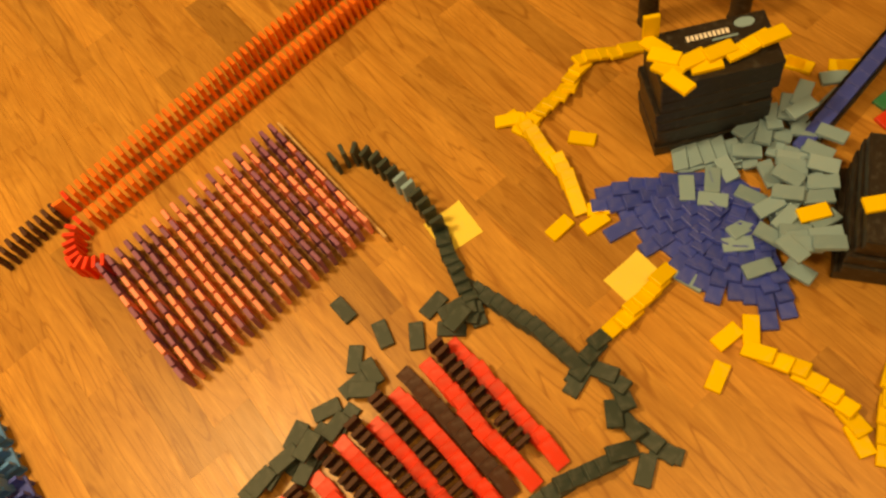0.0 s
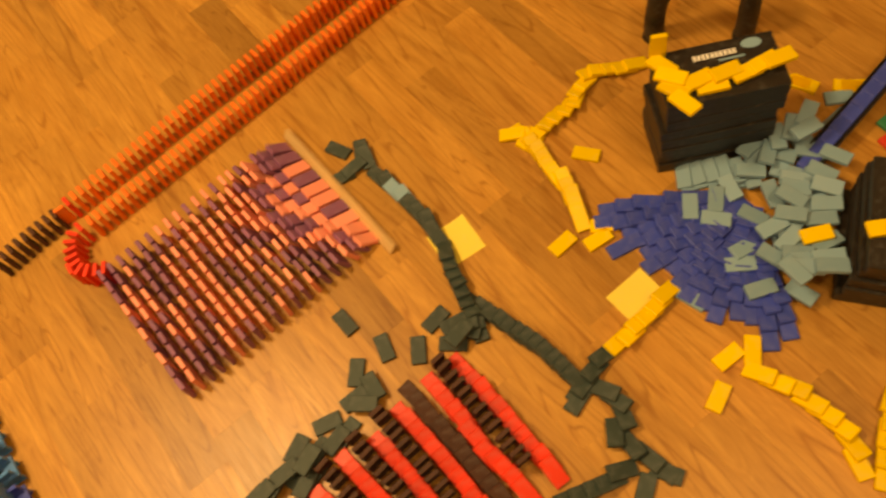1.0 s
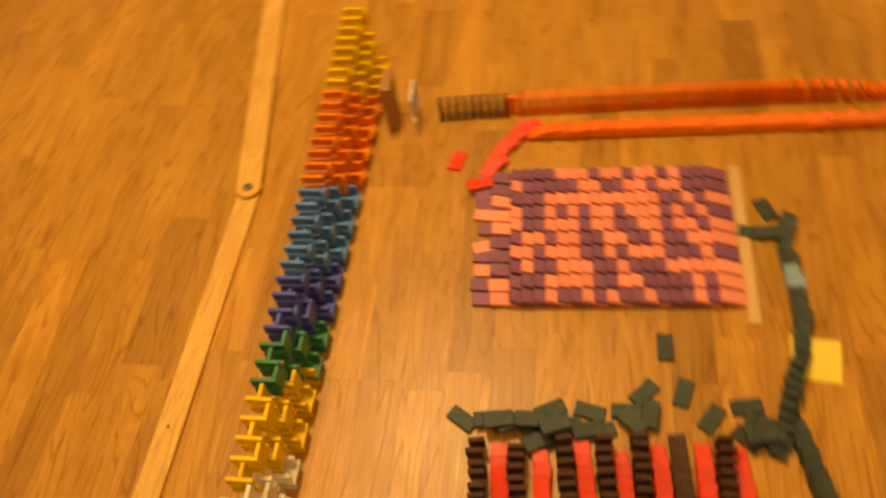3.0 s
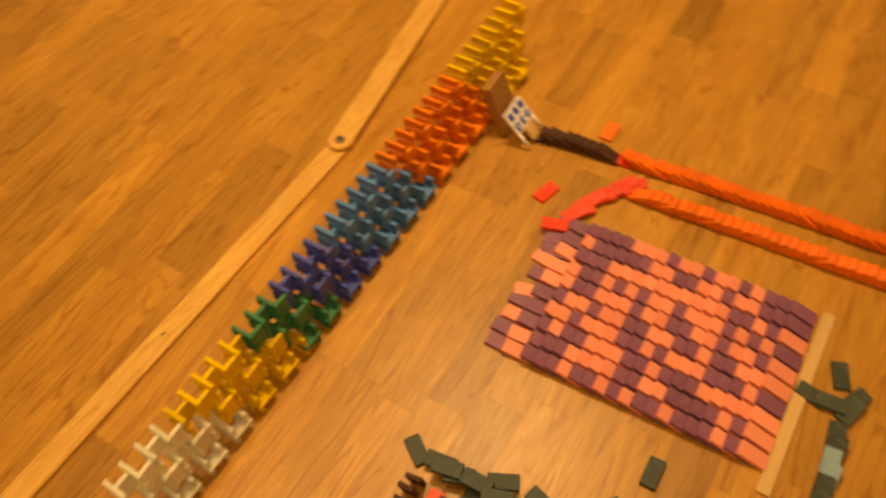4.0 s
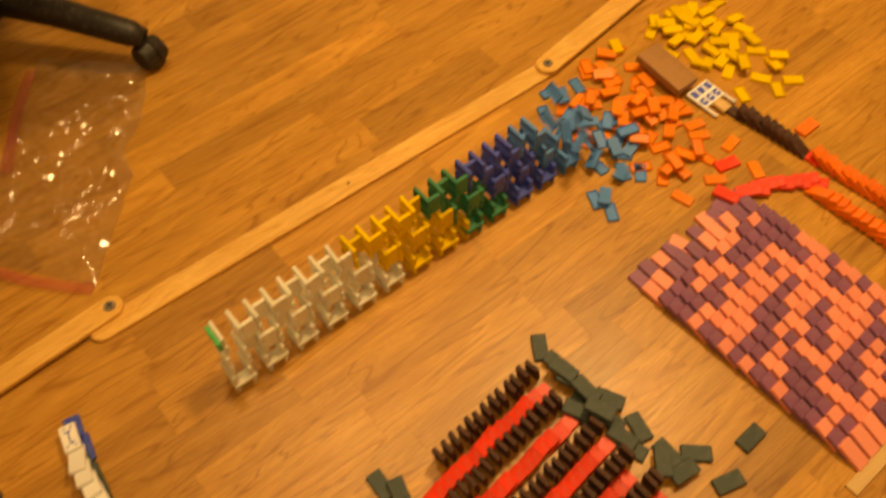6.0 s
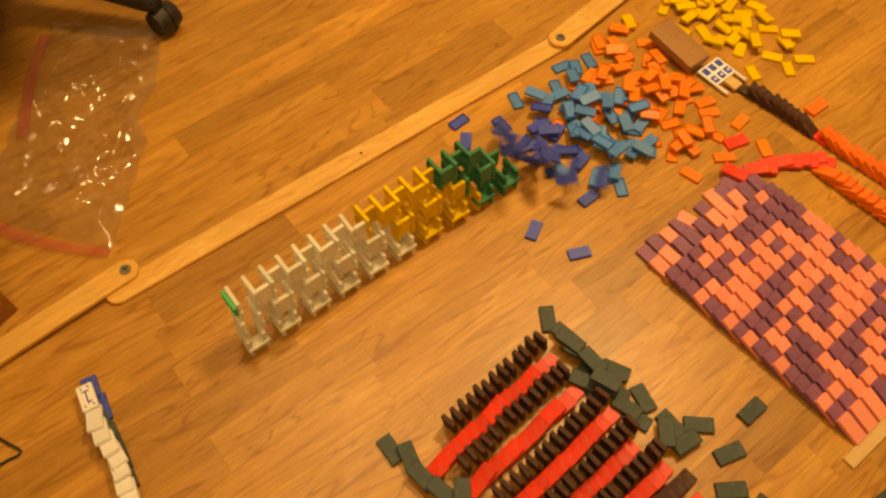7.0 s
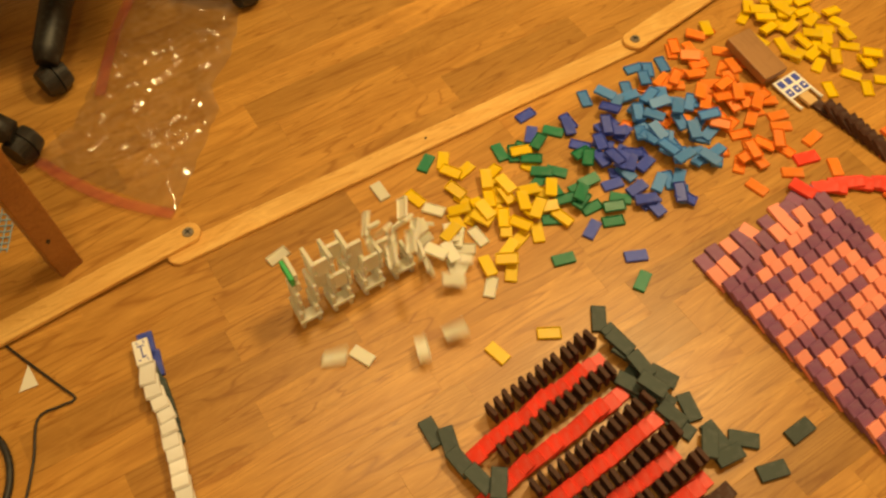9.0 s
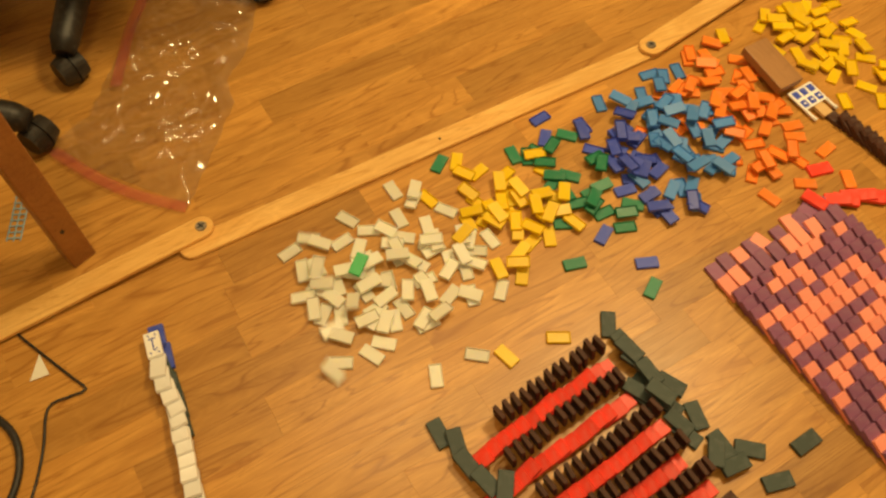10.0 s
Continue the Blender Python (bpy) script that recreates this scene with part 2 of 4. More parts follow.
def make_floor():
    c, s = math.cos(radians(PLANK_DEG)), math.sin(radians(PLANK_DEG))
    shapes = {}

    def shape(length, dark):
        key = (round(length, 3), dark)
        if key not in shapes:
            bm = box(bmesh.new(), length - 0.0001, STAVE - 0.0001, 0.009, Matrix.Translation((0, 0, -0.0045)))
            top = [e for e in bm.edges if all(abs(v.co.z) < 1e-5 for v in e.verts)]
            bmesh.ops.bevel(bm, geom=top, offset=0.00010, segments=1, affect="EDGES")
            shapes[key] = mesh_of(bm, "plank", m_floor_dark if dark else m_floor)
        return shapes[key]

    verts, faces, near = [], [], []
    for run, across, length, dark in stave_grid():
        x, y = run * c - across * s, run * s + across * c
        ends = [(x + k * length / 2 * c, y + k * length / 2 * s) for k in (-1, 1)]
        if not all(-3.3 < ex < 2.7 and -2.3 < ey < 3.7 for ex, ey in ends):
            continue
        d = 0.0 if dark else math.hypot((x + 0.45) / 1.25, (y - 0.55) / 1.15)
        near.append((d, x, y, length, dark))
    near.sort()
    for k, (d, x, y, length, dark) in enumerate(near):
        if k < 300:
            ob = new("plank", shape(length, dark))
            ob.parent, ob.matrix_basis = floor, pose(x, y, 0, 0, 0, PLANK_DEG)
        else:
            n, l2, w2 = len(verts), length / 2 - 0.0003, STAVE / 2 - 0.0003
            for a, b, z in ((-l2, -w2, 0), (l2, -w2, 0), (l2, w2, 0), (-l2, w2, 0), (-l2, -w2, -0.009), (l2, -w2, -0.009), (l2, w2, -0.009), (-l2, w2, -0.009)):
                verts.append((x + a * c - b * s, y + a * s + b * c, z))
            for f in ((0, 1, 2, 3), (0, 4, 5, 1), (1, 5, 6, 2), (2, 6, 7, 3), (3, 7, 4, 0)):
                faces.append(tuple(n + i for i in f))
    data = bpy.data.meshes.new("far_planks")
    data.from_pydata(verts, [], faces)
    data.materials.append(m_floor_far)
    ob = new("far_planks", data)
    ob.parent = floor
    tagged(ob, kind="stuff")


make_room()

# ---- dominoes ----
L, WID, TH = 0.048, 0.0252, 0.0079
MOVES = []


def domino_mesh(colour, size=1.0, clear=""):
    """A moulded domino: rounded edges, a shallow tray in its back."""
    bm = box(bmesh.new(), L * size, WID * size, TH * size, bevel=0.0009)
    back = min(bm.faces, key=lambda f: f.calc_center_median().z - f.calc_area())
    bmesh.ops.inset_region(bm, faces=[back], thickness=0.0021)
    bmesh.ops.translate(bm, verts=back.verts, vec=(0, 0, 0.0030))
    return mesh_of(bm, "domino_" + colour, PAINT[clear + colour])


SMALL = 0.855
DOMINO = {k: domino_mesh(k) for k in COLOURS}
for colour, alpha, rgb in (("cream", 0.70, COLOURS["cream"]), ("yellow", 0.85, COLOURS["yellow"]), ("orange", 0.92, (0.92, 0.25, 0.028))):
    PAINT["clear_" + colour] = plastic("clear_plastic_" + colour, rgb, rough=0.35, clear=0.25)
    PAINT["clear_" + colour].node_tree.nodes["Principled BSDF"].inputs["Alpha"].default_value = alpha
LITTLE = {k: domino_mesh(k, SMALL, "clear_" if k in ("cream", "yellow", "orange") else "") for k in ("yellow", "orange", "sky", "blue", "green", "cream", "mint")}
NAMES = {"sky": "light blue", "dark": "dark green", "cream": "cream white", "grey": "grey-green", "mint": "bright green", "green": "deep green", "blue": "dark blue"}


def domino(colour, m, where, group, meshes=None):
    kind = NAMES.get(colour, colour).replace(" ", "_").replace("-", "_")
    ob = new(kind + "_domino", (meshes or DOMINO)[colour])
    ob.matrix_basis = m
    return tagged(ob, f"{NAMES.get(colour, colour)} plastic domino {where}", "domino", group)


def upright(x, y, heading, lean=0.0, z=0.0):
    """A domino standing at x, y that faces heading and leans over by lean degrees about its front foot."""
    return pose(x, y, z, 0, 0, heading) @ pose(TH / 2, 0, 0, 0, lean) @ pose(-TH / 2, 0, L / 2) @ pose(0, 0, 0, 0, -90)


def flat(x, y, turn, z=0.0, tip=0.0, roll=0.0):
    return pose(x, y, z + TH / 2, 0, 0, turn) @ pose(0, 0, 0, roll, tip)


def topple(ob, a, b, t, took=0.26):
    MOVES.append((ob, [(0.0, a), (t, a), (t + took * 0.5, a.lerp(b, 0.30)), (t + took * 0.8, a.lerp(b, 0.70)), (t + took, b), (10.0, b)]))


def lie_angle(step):
    return 90 - math.degrees(math.asin(min(0.98, TH / step)))


def headings(points, back=False):
    """Heading in degrees along a row of points."""
    out = []
    for k in range(len(points)):
        a, b = points[max(k - 1, 0)], points[min(k + 1, len(points) - 1)]
        d = (a - b) if back else (b - a)
        out.append(math.degrees(math.atan2(d.y, d.x)))
    return out


def fallen_row(points, colour, step, where, group, seed, z=0.0, jitter=3.0, lean=None, end_flat=True, twist=0.0):
    """A toppled row that runs through points; each domino lies on the next."""
    rng = random.Random(seed)
    line = smooth_line([(*p, 0) for p in points], step)
    n = len(line)
    for k, (p, h) in enumerate(zip(line, headings(line))):
        a = (lean or lie_angle(step)) + rng.uniform(-1.5, 1.5)
        if k == n - 1 and end_flat:
            a = 89.5
        elif k == n - 2 and end_flat:
            a = max(a, 80)
        domino(colour, upright(p.x + rng.gauss(0, 0.0012), p.y + rng.gauss(0, 0.0012), h + twist + rng.gauss(0, jitter), a, z), where, group)


# ---- the toppling chain ----
U = 24.7


def chain(points, colour, step, t0, t1, where, group, lean=None, seed=1, finals=()):
    """A standing row that topples from its first point to its last between t0 and t1."""
    rng = random.Random(seed)
    line = smooth_line([(*p, 0) for p in points], step)
    for k, (p, h) in enumerate(zip(line, headings(line))):
        h += rng.gauss(0, 2.0)
        col = colour(k, len(line)) if callable(colour) else colour
        a = upright(p.x, p.y, h)
        last = 89.5 if k == len(line) - 1 else lie_angle(step) + rng.uniform(-1.5, 1.5)
        b = upright(p.x, p.y, h + rng.gauss(0, 2.0), lean or last)
        from_end = len(line) - 1 - k
        if from_end < len(finals):
            b = finals[from_end]
        ob = domino(col, a, where, group)
        topple(ob, a, b, t0 + (t1 - t0) * k / max(1, len(line) - 1))


PICTURE = (
    "PPPPPPKKKPKKPKKPKPPP",
    "PPKPPPPPKKPPKKPKKPPP",
    "PKPPPKKKKKKKKKKPPKPK",
    "KKKPPKPKPKKPKKKPKPKP",
    "PKKPPKKKPKKPPKKPKKPK",
    "KPPKKPKKPPKKPPKPPKKK",
    "PPKKPKKKPPKPKKKPPPKP",
    "KPPKPPKKKPPKPPPKKKKK",
    "PKPPPKKKKPPKKPPPPKPK",
    "PKPPPKPPKPKPPKPPPKPK",
)


def make_field():
    """Ten rows of twenty; the wave runs from the stick to the far side."""
    rng = random.Random(11)
    corner = Vector((-0.204, 1.049, 0))
    u = Vector((math.cos(radians(U)), math.sin(radians(U)), 0))
    v = Vector((u.y, -u.x, 0))
    step, gap = 0.0209, 0.0304
    for r, row in enumerate(PICTURE):
        for c in range(20):
            j = 19 - c
            p = corner - u * (step * j + 0.002) + v * (gap * r - 0.003)
            a = upright(p.x, p.y, U + 180 + rng.gauss(0, 1.5))
            loose = rng.gauss(0, 7.0) if c < 1 else (rng.gauss(0, 3.0) if c < 3 else rng.gauss(0, 0.8))
            slid = p + u * ((-0.004 + rng.uniform(-0.006, 0.007), 0.004 + rng.uniform(-0.004, 0.005))[c] if c < 2 else 0.016)
            b = upright(slid.x, slid.y, U + 180 + loose, 89.5 if c == 0 else (82 if c == 1 else lie_angle(step) + rng.uniform(-0.8, 0.8)))
            ob = domino("purple" if row[c] == "P" else "pink", a, "in the picture field on the floor", "dominoes of the picture field")
            topple(ob, a, b, 0.75 + 0.021 * j + 0.015 * abs(r - 4) + rng.uniform(0, 0.015), 0.21)


make_field()
# the feeder row, from its standing bend into the stick's side
chain([(0.026, 0.749), (0.013, 0.796), (-0.002, 0.836), (-0.024, 0.881), (-0.047, 0.922), (-0.074, 0.948), (-0.101, 0.951), (-0.124, 0.938)],
      lambda k, n: "grey" if k in (4, 5) else "dark", 0.0225, 0.02, 0.72, "of the feeder bend beside the note", "dominoes of the feeder bend", seed=3,
      finals=(flat(-0.113, 0.948, 191), flat(-0.086, 0.957, 204, 0.006, 4), flat(-0.106, 1.009, 134), upright(-0.068, 0.962, 84, 86), upright(-0.056, 0.945, 96, 78)))
# red bend, thrown straight as it falls


def make_bend():
    rng = random.Random(4)
    stand = smooth_line([(-0.562, 0.900, 0), (-0.585, 0.903, 0), (-0.606, 0.912, 0), (-0.618, 0.935, 0), (-0.622, 0.965, 0), (-0.617, 0.990, 0), (-0.600, 1.004, 0)], 0.0165)
    rest = smooth_line([(-0.600, 0.880, 0), (-0.613, 0.895, 0), (-0.614, 0.950, 0), (-0.608, 1.000, 0), (-0.600, 1.030, 0)], 0.0168)
    n = len(stand)
    for k, (p, h) in enumerate(zip(stand, headings(stand))):
        q = rest[min(k, len(rest) - 1)]
        a = upright(p.x, p.y, h + rng.gauss(0, 3))
        b = flat(-0.606, 0.850, 42, 0.010, 3) if k == 0 else upright(q.x, q.y - 0.02, (78 if k < 5 else 62) + rng.gauss(0, 7), 78 + rng.uniform(0, 5))
        ob = domino("red", a, "of the short bend", "dominoes of the red bend")
        t = 1.28 + 0.08 * k / n
        rows = [(0.0, a), (t, a)] + [(t + 0.18 * f, a.lerp(b, f)) for f in (0.33, 0.67, 1.0)] + [(10.0, b)]
        MOVES.append((ob, rows))


make_bend()
chain([(-0.580, 1.008), (-0.298, 1.142), (0.002, 1.287), (0.298, 1.428)], "orange", 0.0163, 1.45, 2.42, "of the long double lane", "dominoes of the outer lane", seed=5)
chain([(0.262, 1.486), (-0.027, 1.354), (-0.337, 1.207), (-0.636, 1.060)], lambda k, n: "red" if k > n - 2 else "orange", 0.0163, 2.50, 3.52,
      "of the long double lane", "dominoes of the return lane", seed=6)
chain([(-0.649, 1.049), (-0.710, 1.019), (-0.778, 0.982)], "black", 0.0165, 3.53, 3.72, "before the tall board", "black dominoes before the board", seed=7)


def make_thrown():
    """Two loose pieces that the red bend throws aside as it goes."""
    a = upright(-0.625, 0.921, 200)
    b = flat(-0.679, 0.892, 97)
    ob = domino("red", a, "thrown off the short bend", "dominoes of the red bend")
    MOVES.append((ob, [(0.0, a), (1.30, a), (1.36, a.lerp(b, 0.33)), (1.43, a.lerp(b, 0.7)), (1.50, b), (10.0, b)]))
    a = upright(-0.640, 1.055, 110)
    b = flat(-0.716, 1.088, 112)
    ob = domino("orange", a, "thrown off the long lane", "dominoes of the return lane")
    MOVES.append((ob, [(0.0, a), (3.45, a), (3.52, a.lerp(b, 0.33)), (3.60, a.lerp(b, 0.7)), (3.68, b), (10.0, b)]))


make_thrown()

# ---- the tower wall ----
WALL_DEG, COUNT, COURSES = 112.0, 42, 3
WALL_LINES = (((-0.506, -0.091), (-0.958, 1.052)), ((-0.514, -0.088), (-0.983, 1.062)), ((-0.522, -0.084), (-1.008, 1.073)))
WALL_SLANT = (4, 2, 0)
WALL_BANDS = ("yellow",) * 8 + ("orange",) * 8 + ("sky",) * 6 + ("blue",) * 4 + ("green",) * 3 + ("yellow",) * 5 + ("cream",) * 8
FALL_AT = ((0, 4.52), (3, 4.36), (7, 4.12), (8, 4.42), (12, 5.06), (15, 5.42), (16, 5.50), (19, 6.05), (22, 6.55), (26, 7.25), (27, 7.52), (29, 7.96), (32, 8.45), (36, 8.90), (39, 9.36), (41, 9.68))
SPREAD = ((0, 0.04, 0.110, 0.050), (7, 0.115, 0.105, 0.040), (8, 0.00, 0.078, 0.005), (15, 0.07, 0.085, -0.020), (16, 0.08, 0.068, 0.0),
          (22, 0.11, 0.075, -0.010), (26, 0.12, 0.075, -0.010), (30, 0.080, 0.062, -0.010), (34, 0.060, 0.072, -0.025), (41, 0.040, 0.070, -0.012))


def along(table, k, col=1):
    for a, b in zip(table, table[1:]):
        if a[0] <= k <= b[0]:
            f = (k - a[0]) / (b[0] - a[0])
            return a[col] + (b[col] - a[col]) * f
    return table[-1][col]


class Heap:
    """Heights of what already lies on the floor, so that the next piece comes to rest on it."""

    def __init__(self, size=1.0, cell=0.006):
        self.cell, self.top, self.size = cell, {}, size

    def cells(self, x, y, turn):
        c, s = math.cos(radians(turn)), math.sin(radians(turn))
        out = set()
        for i in range(-3, 4):
            for j in range(-1, 2):
                a, b = i / 3 * (L * self.size / 2 - 0.003), j * (WID * self.size / 2 - 0.003)
                out.add((round((x + a * c - b * s) / self.cell), round((y + a * s + b * c) / self.cell)))
        return out

    def rest(self, x, y, turn):
        return max((self.top.get(k, 0.0) for k in self.cells(x, y, turn)), default=0.0)

    def lay(self, x, y, turn, z):
        for k in self.cells(x, y, turn):
            self.top[k] = z + TH * self.size


def make_tower():
    """Cross pieces on edge in pairs, bridged by flat pieces and tied by upright ones, three courses high; it collapses from the far end."""
    rng = random.Random(21)
    u = Vector((math.cos(radians(WALL_DEG)), math.sin(radians(WALL_DEG)), 0))
    n = Vector((-u.y, u.x, 0))
    ll, ww, tt_ = L * SMALL, WID * SMALL, TH * SMALL
    course = 2 * ww + tt_
    heap = Heap(SMALL)
    pieces = []

    def place(i, c):
        end, far = (Vector((*q, 0)) for q in WALL_LINES[c])
        return far.lerp(end, i / (COUNT - 1))

    for i in range(COUNT):
        for c in range(COURSES):
            spot = place(i, c)
            colour = WALL_BANDS[min(COUNT - 1, i + WALL_SLANT[c])]
            for half in range(2):
                z = c * course + half * (ww + tt_) + ww / 2
                pieces.append((i, c, z, pose(spot.x, spot.y, z, 0, 0, WALL_DEG + 90 + rng.gauss(0, 1.2)) @ pose(0, 0, 0, 90), colour))
            if i == COUNT - 1:
                continue
            if c == 0 and i % 2 == 0:
                p = spot.lerp(place(i + 1, c), 0.5) - n * 0.0135
                z = ww + tt_ / 2
                pieces.append((i, c, z, pose(p.x, p.y, z, 0, 0, WALL_DEG + rng.gauss(0, 1)), colour))
            if c > 0:
                ahead = i + WALL_SLANT[c]
                p = spot + u * (tt_ / 2 + ww / 2) - n * (0.0165 if (i + c) % 2 == 0 else 0.0)
                z = (c + 1) * course - ll / 2 - (0.0 if ahead > 24 else ww)
                pieces.append((i, c, z, pose(p.x, p.y, z, 0, 0, WALL_DEG + rng.gauss(0, 1)) @ pose(0, 0, 0, 90) @ pose(0, 0, 0, 0, 0, 90), colour))
    end = place(COUNT - 1, 2) - u * 0.008 - n * 0.004
    m = pose(end.x, end.y, COURSES * course - ww / 2, 0, 0, WALL_DEG + 90) @ pose(0, 0, 0, 90)
    pieces.append((COUNT - 1, 2, COURSES * course, m, "mint"))
    strays = {"orange": [(-0.720, 0.793, -8), (-0.630, 0.774, 36), (-0.707, 0.859, 35), (-0.723, 0.923, 122), (-0.649, 0.938, -6), (-0.687, 0.761, 153), (-0.651, 0.853, 78)],
              "sky": [(-0.709, 0.724, 160), (-0.640, 0.634, -9), (-0.675, 0.617, 0)],
              "blue": [(-0.876, 0.387, 117), (-0.826, 0.386, 160), (-0.525, 0.507, 88), (-0.593, 0.445, 141), (-0.633, 0.567, 114)],
              "green": [(-0.793, 0.173, 147), (-0.794, 0.317, 14), (-0.795, 0.352, 140), (-0.541, 0.379, 95), (-0.474, 0.503, 143)],
              "yellow": [(-0.793, 0.206, 165), (-0.763, 0.242, 127), (-0.405, 0.319, 82), (-0.384, 0.226, 36), (-0.716, 0.140, 37)],
              "cream": [(-0.366, 0.105, -1), (-0.393, 0.178, 73), (-0.411, -0.047, 82), (-0.418, 0.005, 48), (-0.743, 0.078, 23), (-0.635, -0.119, 123)]}
    for i, c, z, m, colour in pieces:
        ahead = max(0, min(COUNT - 1, i + WALL_SLANT[c] - 1))
        if colour == "orange":
            ahead = max(ahead, 8)
        elif colour == "yellow" and i < 16:
            ahead = min(ahead, 7)
        t = along(FALL_AT, ahead) + rng.uniform(-0.03, 0.05)
        spot = place(ahead, 1)
        drift, wide = along(SPREAD, ahead), along(SPREAD, ahead, 2)
        reach = 0.75 + 0.45 * z / 0.144
        best = None
        for attempt in range(2):
            tail = 1.9 if rng.random() < 0.20 else 0.74
            side = rng.gauss(along(SPREAD, ahead, 3), wide * reach * tail)
            while not -0.18 < side < 0.150:
                side *= 0.6
            p = spot + u * (drift + rng.gauss(0, 0.030 * reach * tail)) + n * side
            turn = rng.uniform(0, 180)
            h = heap.rest(p.x, p.y, turn)
            if best is None or h < best[0] - 0.001:
                best = (h, p, turn)
        h, p, turn = best
        if colour == "mint":
            h, p, turn = 0.030, Vector((-0.575, 0.000, 0)), 150
        elif (i > 22 or colour in ("orange", "sky", "blue")) and z > 0.10 and strays.get(colour):
            x, y, turn = strays[colour].pop()
            h, p = 0.0, Vector((x, y, 0))
        heap.lay(p.x, p.y, turn, h)
        tip = rng.gauss(0, 5) if h > 0 else 0.0
        roll = rng.gauss(0, 5) + (180 if rng.random() < 0.45 else 0) if h > 0 else (180 if rng.random() < 0.4 else 0)
        b = flat(p.x, p.y, turn, h + abs(math.sin(radians(tip))) * 0.016 - (TH - tt_) / 2, tip, roll)
        ob = domino(colour, m, "of the tall striped wall", f"{NAMES.get(colour, colour)} dominoes of the striped wall", LITTLE)
        qa, qb = m.to_quaternion(), b.to_quaternion()
        if qa.dot(qb) < 0:
            qb.negate()
        pa, pb = m.translation, b.translation
        took = 0.24 + 0.8 * z + rng.uniform(0, 0.12)

        def tumble(f):
            hop = 0.012 * math.sin(math.pi * f)
            return Matrix.LocRotScale(Vector((*pa.lerp(pb, f ** 0.8).xy, pa.z + (pb.z - pa.z) * min(1.0, (f / 0.85) ** 2) + hop)), qa.slerp(qb, f), None)

        rows = [(0.0, m), (t, m)] + [(t + took * f, tumble(f)) for f in (0.3, 0.55, 0.8, 1.0)]
        rows = [r for r in rows if r[0] < 9.95]
        rows.append((10.0, tumble(max(0.0, min(1.0, (10.0 - t) / took)))))
        MOVES.append((ob, rows))


make_tower()


def make_board_and_card():
    """The tall board that the black row pushes into the wall, and the patterned card before it."""
    board = part("wooden_board", box(bmesh.new(), 0.118, 0.060, 0.020, bevel=0.002, seg=2), m_block)
    tagged(board, "plain brown wooden board pushed into the striped wall", "board")
    a = pose(-0.854, 0.940, 0, 0, 0, 204.7) @ pose(0.010, 0, 0, 0, 0) @ pose(-0.010, 0, 0.0595) @ pose(0, 0, 0, 0, -90)
    mid = pose(-0.880, 0.930, 0, 0, 0, 204.7) @ pose(0, 0, 0.060, 0, 30) @ pose(0, 0, 0, 0, -90)
    low = pose(-0.918, 0.892, 0.030, 0, 0, 205) @ pose(0, 0, 0, 0, 62) @ pose(0, 0, 0, 0, -90)
    b = pose(-0.925, 0.876, 0.032, 0, 0, 206) @ pose(0, 0, 0, 4, 84) @ pose(0, 0, 0, 0, -90)
    MOVES.append((board, [(0.0, a), (3.84, a), (4.05, mid), (4.35, low), (4.8, b), (10.0, b)]))
    card = tagged(new("patterned_card"), "small white card with a blue pattern and two prongs", "card")
    part("sheet", box(bmesh.new(), 0.050, 0.064, 0.004, bevel=0.0008), PAINT["white"], card)
    bm = bmesh.new()
    for y in (-0.020, 0.0, 0.020):
        for x in (-0.012, 0.012):
            box(bm, 0.017, 0.014, 0.0012, Matrix.Translation((x, y, 0.0024)), 0.0004)
    part("blue_pattern", bm, PAINT["blue"], card, "blue printed squares")
    bm = bmesh.new()
    for y in (-0.020, 0.0, 0.020):
        box(bm, 0.005, 0.005, 0.0012, Matrix.Translation((-0.012, y, 0.0036)), 0.0004)
    part("white_dots", bm, PAINT["white"], card)
    for y in (-0.029, 0.029):
        part("prong", tube([(-0.024, y, 0), (-0.040, y, 0), (-0.054, y, 0.001)], [0.0035, 0.003, 0.0038], 8), PAINT["white"], card)
    part("base_block", box(bmesh.new(), 0.030, 0.024, 0.008, Matrix.Translation((-0.042, 0, 0.002)), 0.001), m_stick, card)
    up = pose(-0.809, 0.958, 0, 0, 0, 204.7) @ pose(0, 0, 0.066, 0, -88)
    lean = pose(-0.829, 0.947, 0, 0, 0, 204.7) @ pose(0, 0, 0.052, 0, -48)
    down = pose(-0.854, 0.934, 0.010, 0, 0, 204.7) @ pose(0, 0, 0, 0, -3)
    MOVES.append((card, [(0.0, up), (3.70, up), (3.84, lean), (4.45, lean), (4.75, down), (10.0, down)]))


make_board_and_card()


def motions():
    for ob, rows in MOVES:
        walk(ob, rows)


